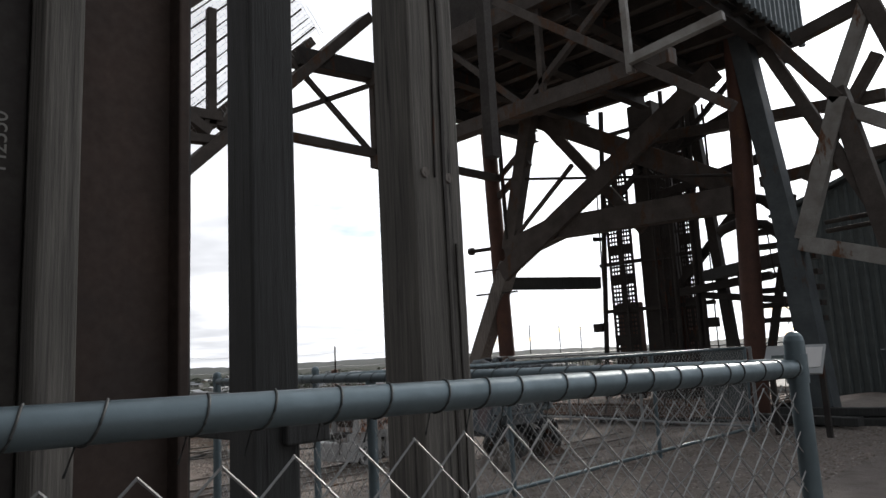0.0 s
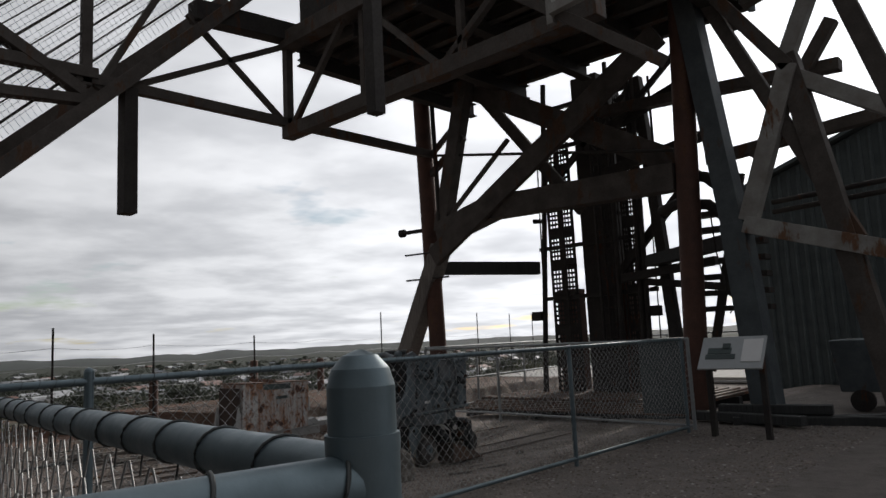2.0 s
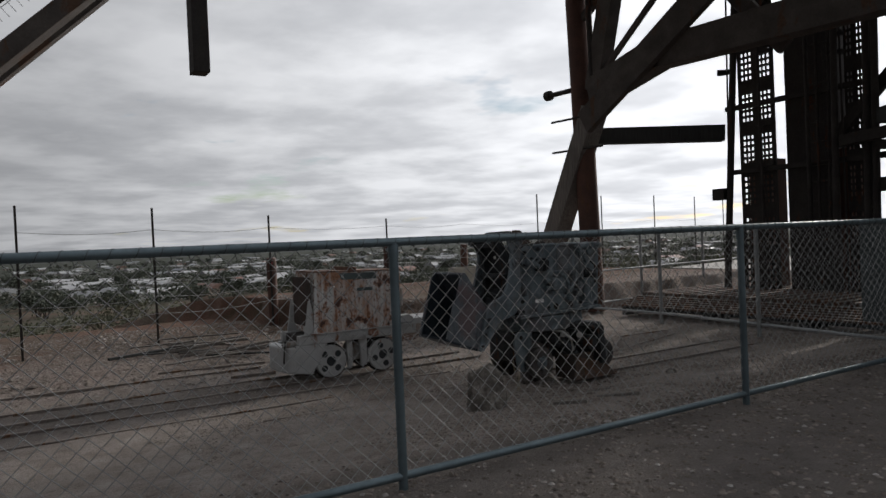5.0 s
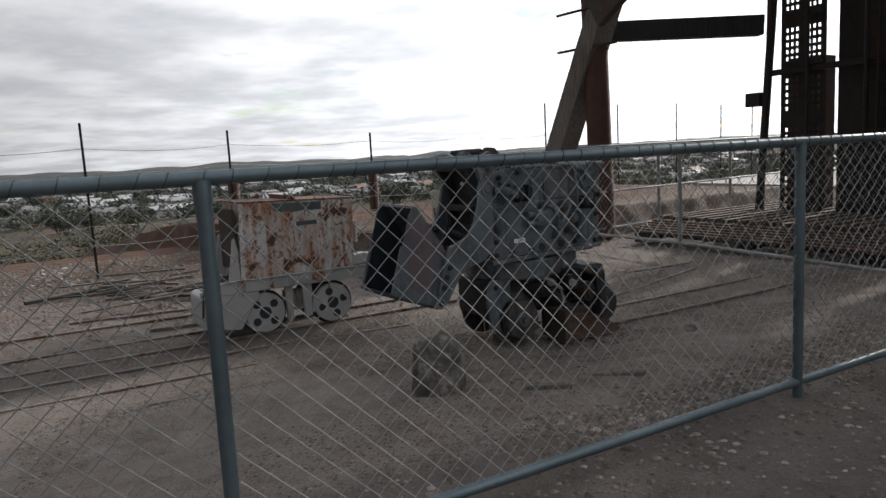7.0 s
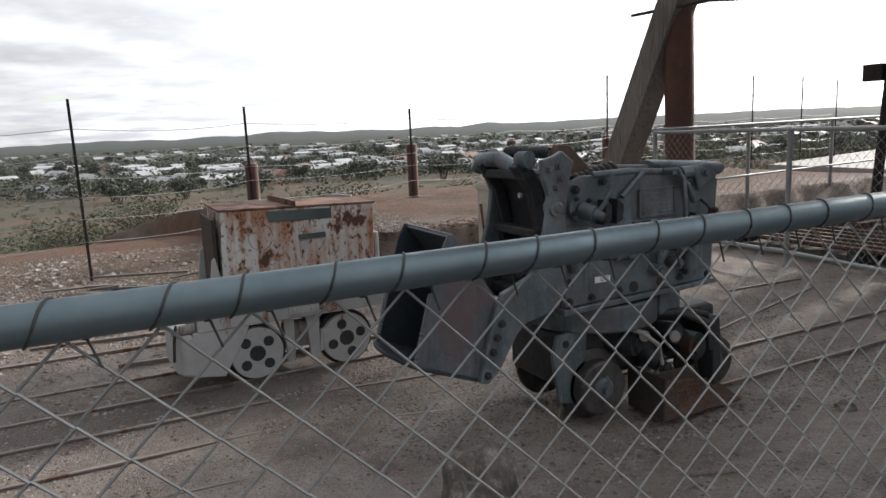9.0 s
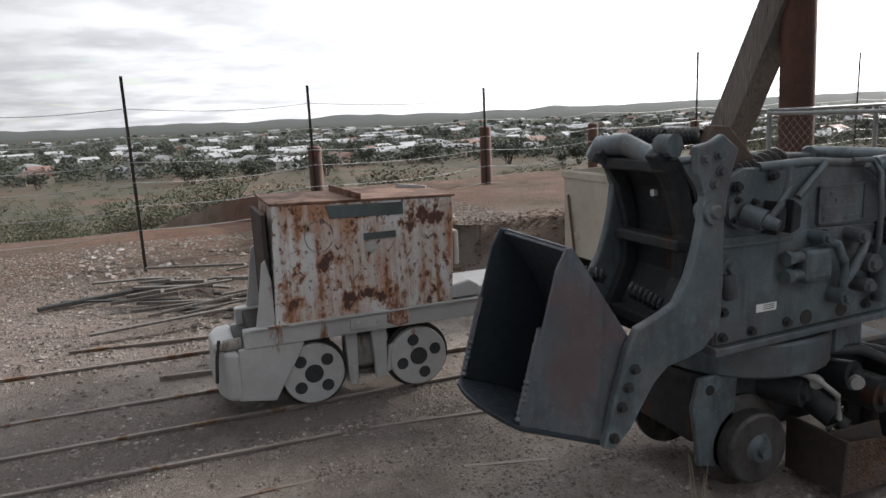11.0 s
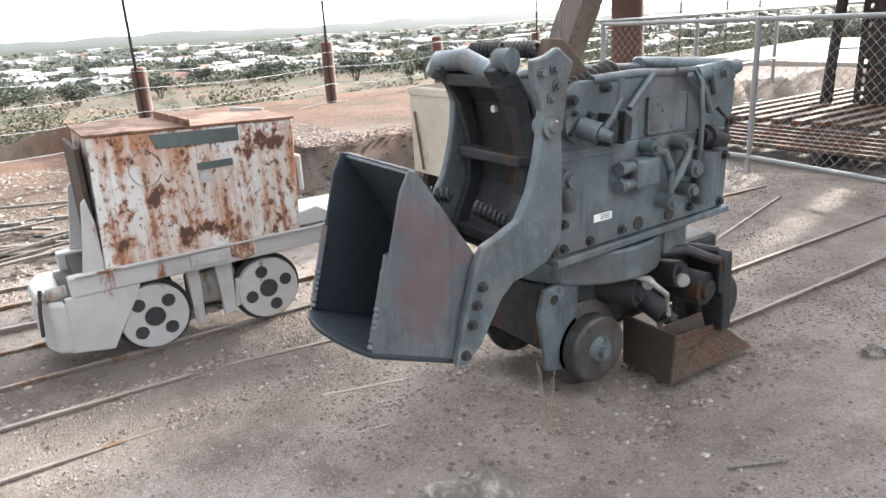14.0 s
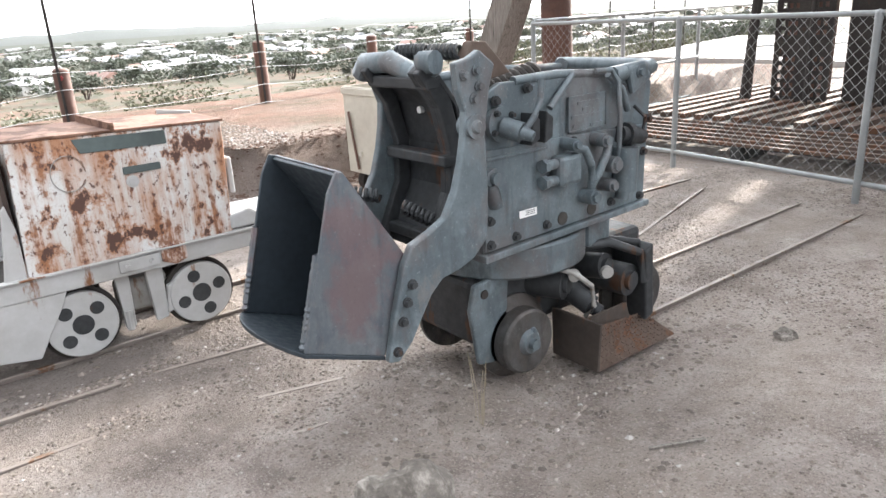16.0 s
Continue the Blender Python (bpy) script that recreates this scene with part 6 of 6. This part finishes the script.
# ---- pale pad beyond the shaft ----
bm = B()
slab(bm, [(-17.0, 22.0), (-3.0, 20.5), (2.0, 31.0), (-19.0, 31.0)], 2, -0.12, 0.03)
M_PAD = worn("pale_concrete", (0.42, 0.405, 0.38), (0.32, 0.30, 0.28), (0.3, 0.25, 0.2), 0.7, 0.9)
tagged(part("pavement", bm, M_PAD), "pale dusty concrete hardstand", "pavement", kind="structure")


# ---- scrub ----
def foliage(name, a, b):
    m, n, l, bs = material(name, 0.8)
    geo = n.new("ShaderNodeNewGeometry")
    obi = n.new("ShaderNodeObjectInfo")
    c = mix(n, l, geo.outputs["Random Per Island"], a, b)
    c = mix(n, l, ramp(n, l, obi.outputs["Random"], [(0.0, 0.0), (1.0, 0.45)]), c, tuple(v * 0.55 for v in a))
    l.new(c, bs.inputs["Base Color"])
    # thin leaves let light through
    tr = n.new("ShaderNodeBsdfTranslucent")
    l.new(c, tr.inputs["Color"])
    both = n.new("ShaderNodeMixShader")
    both.inputs[0].default_value = 0.55
    l.new(bs.outputs[0], both.inputs[1])
    l.new(tr.outputs[0], both.inputs[2])
    l.new(both.outputs[0], n["Material Output"].inputs["Surface"])
    return m


M_SCRUB = foliage("olive_scrub_leaves", (0.15, 0.165, 0.11), (0.24, 0.245, 0.175))
M_TOWNTREE = foliage("dark_tree_leaves", (0.135, 0.155, 0.128), (0.21, 0.225, 0.185))
M_BARK = wood("grey_bark", (0.16, 0.13, 0.11), (0.07, 0.055, 0.05))


def tree_kind(seed, h, spread, leaf, n_leaf, trunk_r, mat, label, cat, low=0.3):
    """A shrub: forking limbs and a ragged crown of small leaf clumps."""
    rng = random.Random(seed)
    t = thing(cat.replace(" ", "_"), (0, 0, -200), label, cat)
    bm = B()
    tips = []
    for k in range(5):
        g = k * 1.256 + rng.uniform(-0.4, 0.4)
        p0 = Vector((rng.uniform(-0.05, 0.05) * h, rng.uniform(-0.05, 0.05) * h, -0.1 * h))
        p1 = p0 + Vector((math.cos(g) * spread * 0.25, math.sin(g) * spread * 0.25, h * 0.45))
        p2 = p1 + Vector((math.cos(g) * spread * 0.4, math.sin(g) * spread * 0.4, h * rng.uniform(0.2, 0.4)))
        rod(bm, p0, p1, trunk_r, 6, trunk_r * 0.7)
        rod(bm, p1, p2, trunk_r * 0.7, 5, trunk_r * 0.3)
        p3 = p1 + Vector((rng.uniform(-1, 1) * spread * 0.4, rng.uniform(-1, 1) * spread * 0.4, h * 0.35))
        rod(bm, p1, p3, trunk_r * 0.5, 5, trunk_r * 0.2)
        tips += [p1.lerp(p2, 0.4), p2, p3, p1.lerp(p3, 0.6)]
    part("trunk", bm, M_BARK, t)
    verts, faces = [], []
    for k in range(n_leaf):
        o = tips[rng.randrange(len(tips))] + Vector((rng.gauss(0, 1), rng.gauss(0, 1), rng.gauss(0, 0.8))) * spread * 0.2
        o.z = max(o.z, h * low)
        s = leaf * rng.uniform(0.5, 1.3)
        i = len(verts)
        for _ in range(4):
            verts.append(o + Vector((rng.uniform(-1, 1), rng.uniform(-1, 1), rng.uniform(-0.8, 0.8))) * s)
        faces += [(i, i + 1, i + 2), (i, i + 2, i + 3), (i, i + 1, i + 3), (i + 1, i + 2, i + 3)]
    me = bpy.data.meshes.new("crown")
    me.from_pydata([tuple(v) for v in verts], [], faces)
    me.materials.append(mat)
    c = new("crown", me)
    c.parent = t
    return t


shrubs = [tree_kind(30 + k, 1.9 + 0.3 * k, 1.5 + 0.2 * k, 0.075, 800, 0.035, M_SCRUB, "grey-green thin-leaved scrub bush on red earth", "bush") for k in range(4)]
town_trees = [tree_kind(50 + k, 7.0 + k, 5.5, 0.7, 520, 0.25, M_TOWNTREE, "dark green town tree among houses", "tree", 0.12) for k in range(3)]
rng = random.Random(77)


def out_on_plain(lo, hi, yaw0=28, yaw1=104):
    g = radians(rng.uniform(yaw0, yaw1))
    d = lo * (hi / lo) ** rng.random()
    return -4.3 - d * math.sin(g), 5.7 + d * math.cos(g)


for k in range(300):
    x, y = out_on_plain(26, 160)
    if x > -22:
        continue
    s = rng.uniform(0.5, 1.15)
    src = shrubs[k % 4]
    c = copy_thing(src, Matrix.Translation((x, y, ground_z(x, y))) @ Matrix.Rotation(rng.uniform(0, 6.28), 4, "Z") @ Matrix.Diagonal((s, s, s * rng.uniform(0.75, 1.1), 1)))
    c["group"] = "hillside scrub"
for k in range(300):
    x, y = out_on_plain(190, 1500)
    s = rng.uniform(0.4, 0.95)
    c = copy_thing(town_trees[k % 3], Matrix.Translation((x, y, ground_z(x, y))) @ Matrix.Rotation(rng.uniform(0, 6.28), 4, "Z") @ Matrix.Diagonal((s, s, s, 1)))
    c["group"] = "town trees"
for t in shrubs + town_trees:
    for o in list(t.children):
        bpy.data.objects.remove(o)
    bpy.data.objects.remove(t)



def far_scrub(name, count, lo, hi, h, mat, seed, label, clumps, leaf):
    """Bushes too far and too many to tell apart: ragged heaps of leaf clumps in one mesh."""
    r = random.Random(seed)
    verts, faces = [], []
    for _ in range(count):
        g = radians(r.uniform(25, 108))
        d = lo * (hi / lo) ** r.random()
        x, y = -4.3 - d * math.sin(g), 5.7 + d * math.cos(g)
        if x > -21:
            continue
        z0 = ground_z(x, y)
        s = h * r.uniform(0.4, 1.0)
        for _ in range(clumps):
            o = Vector((x + r.gauss(0, 0.45) * s, y + r.gauss(0, 0.45) * s, z0 + s * r.uniform(0.15, 0.95)))
            i = len(verts)
            for _ in range(4):
                verts.append((o.x + r.uniform(-1, 1) * s * leaf, o.y + r.uniform(-1, 1) * s * leaf, o.z + r.uniform(-1, 1) * s * leaf * 0.75))
            faces += [(i, i + 1, i + 2), (i, i + 2, i + 3), (i, i + 1, i + 3), (i + 1, i + 2, i + 3)]
    me = bpy.data.meshes.new(name)
    me.from_pydata(verts, [], faces)
    me.materials.append(mat)
    tagged(new(name, me), label, "scrub", kind="stuff")


far_scrub("low_scrub", 1300, 42, 230, 1.2, M_SCRUB, 91, "grey-green low scrub on the red slope", 70, 0.14)
far_scrub("town_greenery", 4500, 230, 1500, 5.0, M_TOWNTREE, 92, "dull green garden trees across the town", 22, 0.22)

# ---- town ----
M_ROOFS = [worn("pale_iron_roof", (0.42, 0.43, 0.44), (0.32, 0.32, 0.33), (0.3, 0.24, 0.2), 0.72, 0.5), worn("grey_iron_roof", (0.25, 0.265, 0.285), (0.19, 0.20, 0.215), (0.35, 0.25, 0.2), 0.7, 0.5),
           worn("red_iron_roof", (0.22, 0.12, 0.095), (0.17, 0.10, 0.08), (0.3, 0.2, 0.15), 0.7, 0.6)]
M_WALLS = [worn("white_house_wall", (0.52, 0.515, 0.50), (0.42, 0.41, 0.39), (0.5, 0.45, 0.4), 0.75, 0.8), worn("stone_house_wall", (0.42, 0.37, 0.31), (0.32, 0.28, 0.24), (0.3, 0.25, 0.2), 0.7, 0.85)]
M_GLASSDARK = worn("dark_window", (0.06, 0.07, 0.08), (0.04, 0.045, 0.05), (0.06, 0.06, 0.06), 0.8, 0.2)


def house_kind(w, d, h, rise, wall, roof):
    t = thing("house", (0, 0, -200), "low pale single-storey house with iron roof", "house", "town houses")
    bm = B()
    bx(bm, -w / 2, w / 2, -d / 2, d / 2, -1, h)
    part("wall", bm, wall, t)
    bm = B()
    slab(bm, [(-d / 2 - 0.6, h), (d / 2 + 0.6, h), (d * 0.08, h + rise), (-d * 0.08, h + rise)], 0, -w / 2 - 0.5, w / 2 + 0.5)
    part("roof", bm, roof, t)
    for x in (-w * 0.3, w * 0.1, w * 0.35):
        for s in (-1, 1):
            bm = B()
            bx(bm, x - 0.6, x + 0.6, s * d / 2 - 0.05, s * d / 2 + 0.05, 0.9, 2.1)
            part("window", bm, M_GLASSDARK, t)
    return t


houses = [house_kind(13, 9, 2.9, 2.0, M_WALLS[0], M_ROOFS[0]), house_kind(16, 8, 2.8, 1.8, M_WALLS[0], M_ROOFS[1]), house_kind(11, 9, 2.9, 2.4, M_WALLS[1], M_ROOFS[0]),
          house_kind(14, 10, 3.0, 2.2, M_WALLS[1], M_ROOFS[2]), house_kind(22, 10, 3.8, 1.2, M_WALLS[0], M_ROOFS[0])]
for k in range(290):
    x, y = out_on_plain(250, 1600)
    a = 0.35 + (math.pi / 2 if k % 2 else 0)
    src = houses[min(4, int(rng.random() ** 1.2 * 5))]
    copy_thing(src, Matrix.Translation((x, y, ground_z(x, y))) @ Matrix.Rotation(a, 4, "Z") @ Matrix.Scale(0.85, 4))
for t in houses:
    for o in list(t.children):
        bpy.data.objects.remove(o)
    bpy.data.objects.remove(t)

# ---- far hills ----
M_HILL = worn("scrubby_hill", (0.042, 0.05, 0.046), (0.028, 0.035, 0.034), (0.05, 0.045, 0.04), 0.6, 0.9, 0.0, 0.02)
bm = B()
prev = None
for i in range(321):
    g = radians(-30 + i * 0.6)
    d = 2600
    h = 9 + 13 * noise.noise(Vector((i * 0.065, 0, 0))) + 9 * noise.noise(Vector((i * 0.25, 3, 0))) + 3 * noise.noise(Vector((i * 0.9, 3, 0)))
    x, y = -d * math.sin(g), d * math.cos(g)
    row = [bm.verts.new((x * f, y * f, z)) for f, z in ((1, -30), (1.06, -12), (1.13, h * 0.6 - 4), (1.2, h), (1.35, -10))]
    if prev:
        for p, q, r, s in zip(prev, row, row[1:], prev[1:]):
            bm.faces.new((p, q, r, s))
    prev = row
tagged(part("hills", bm, M_HILL, smooth=True), "low dark scrubby hills on the horizon", "hills", kind="structure")
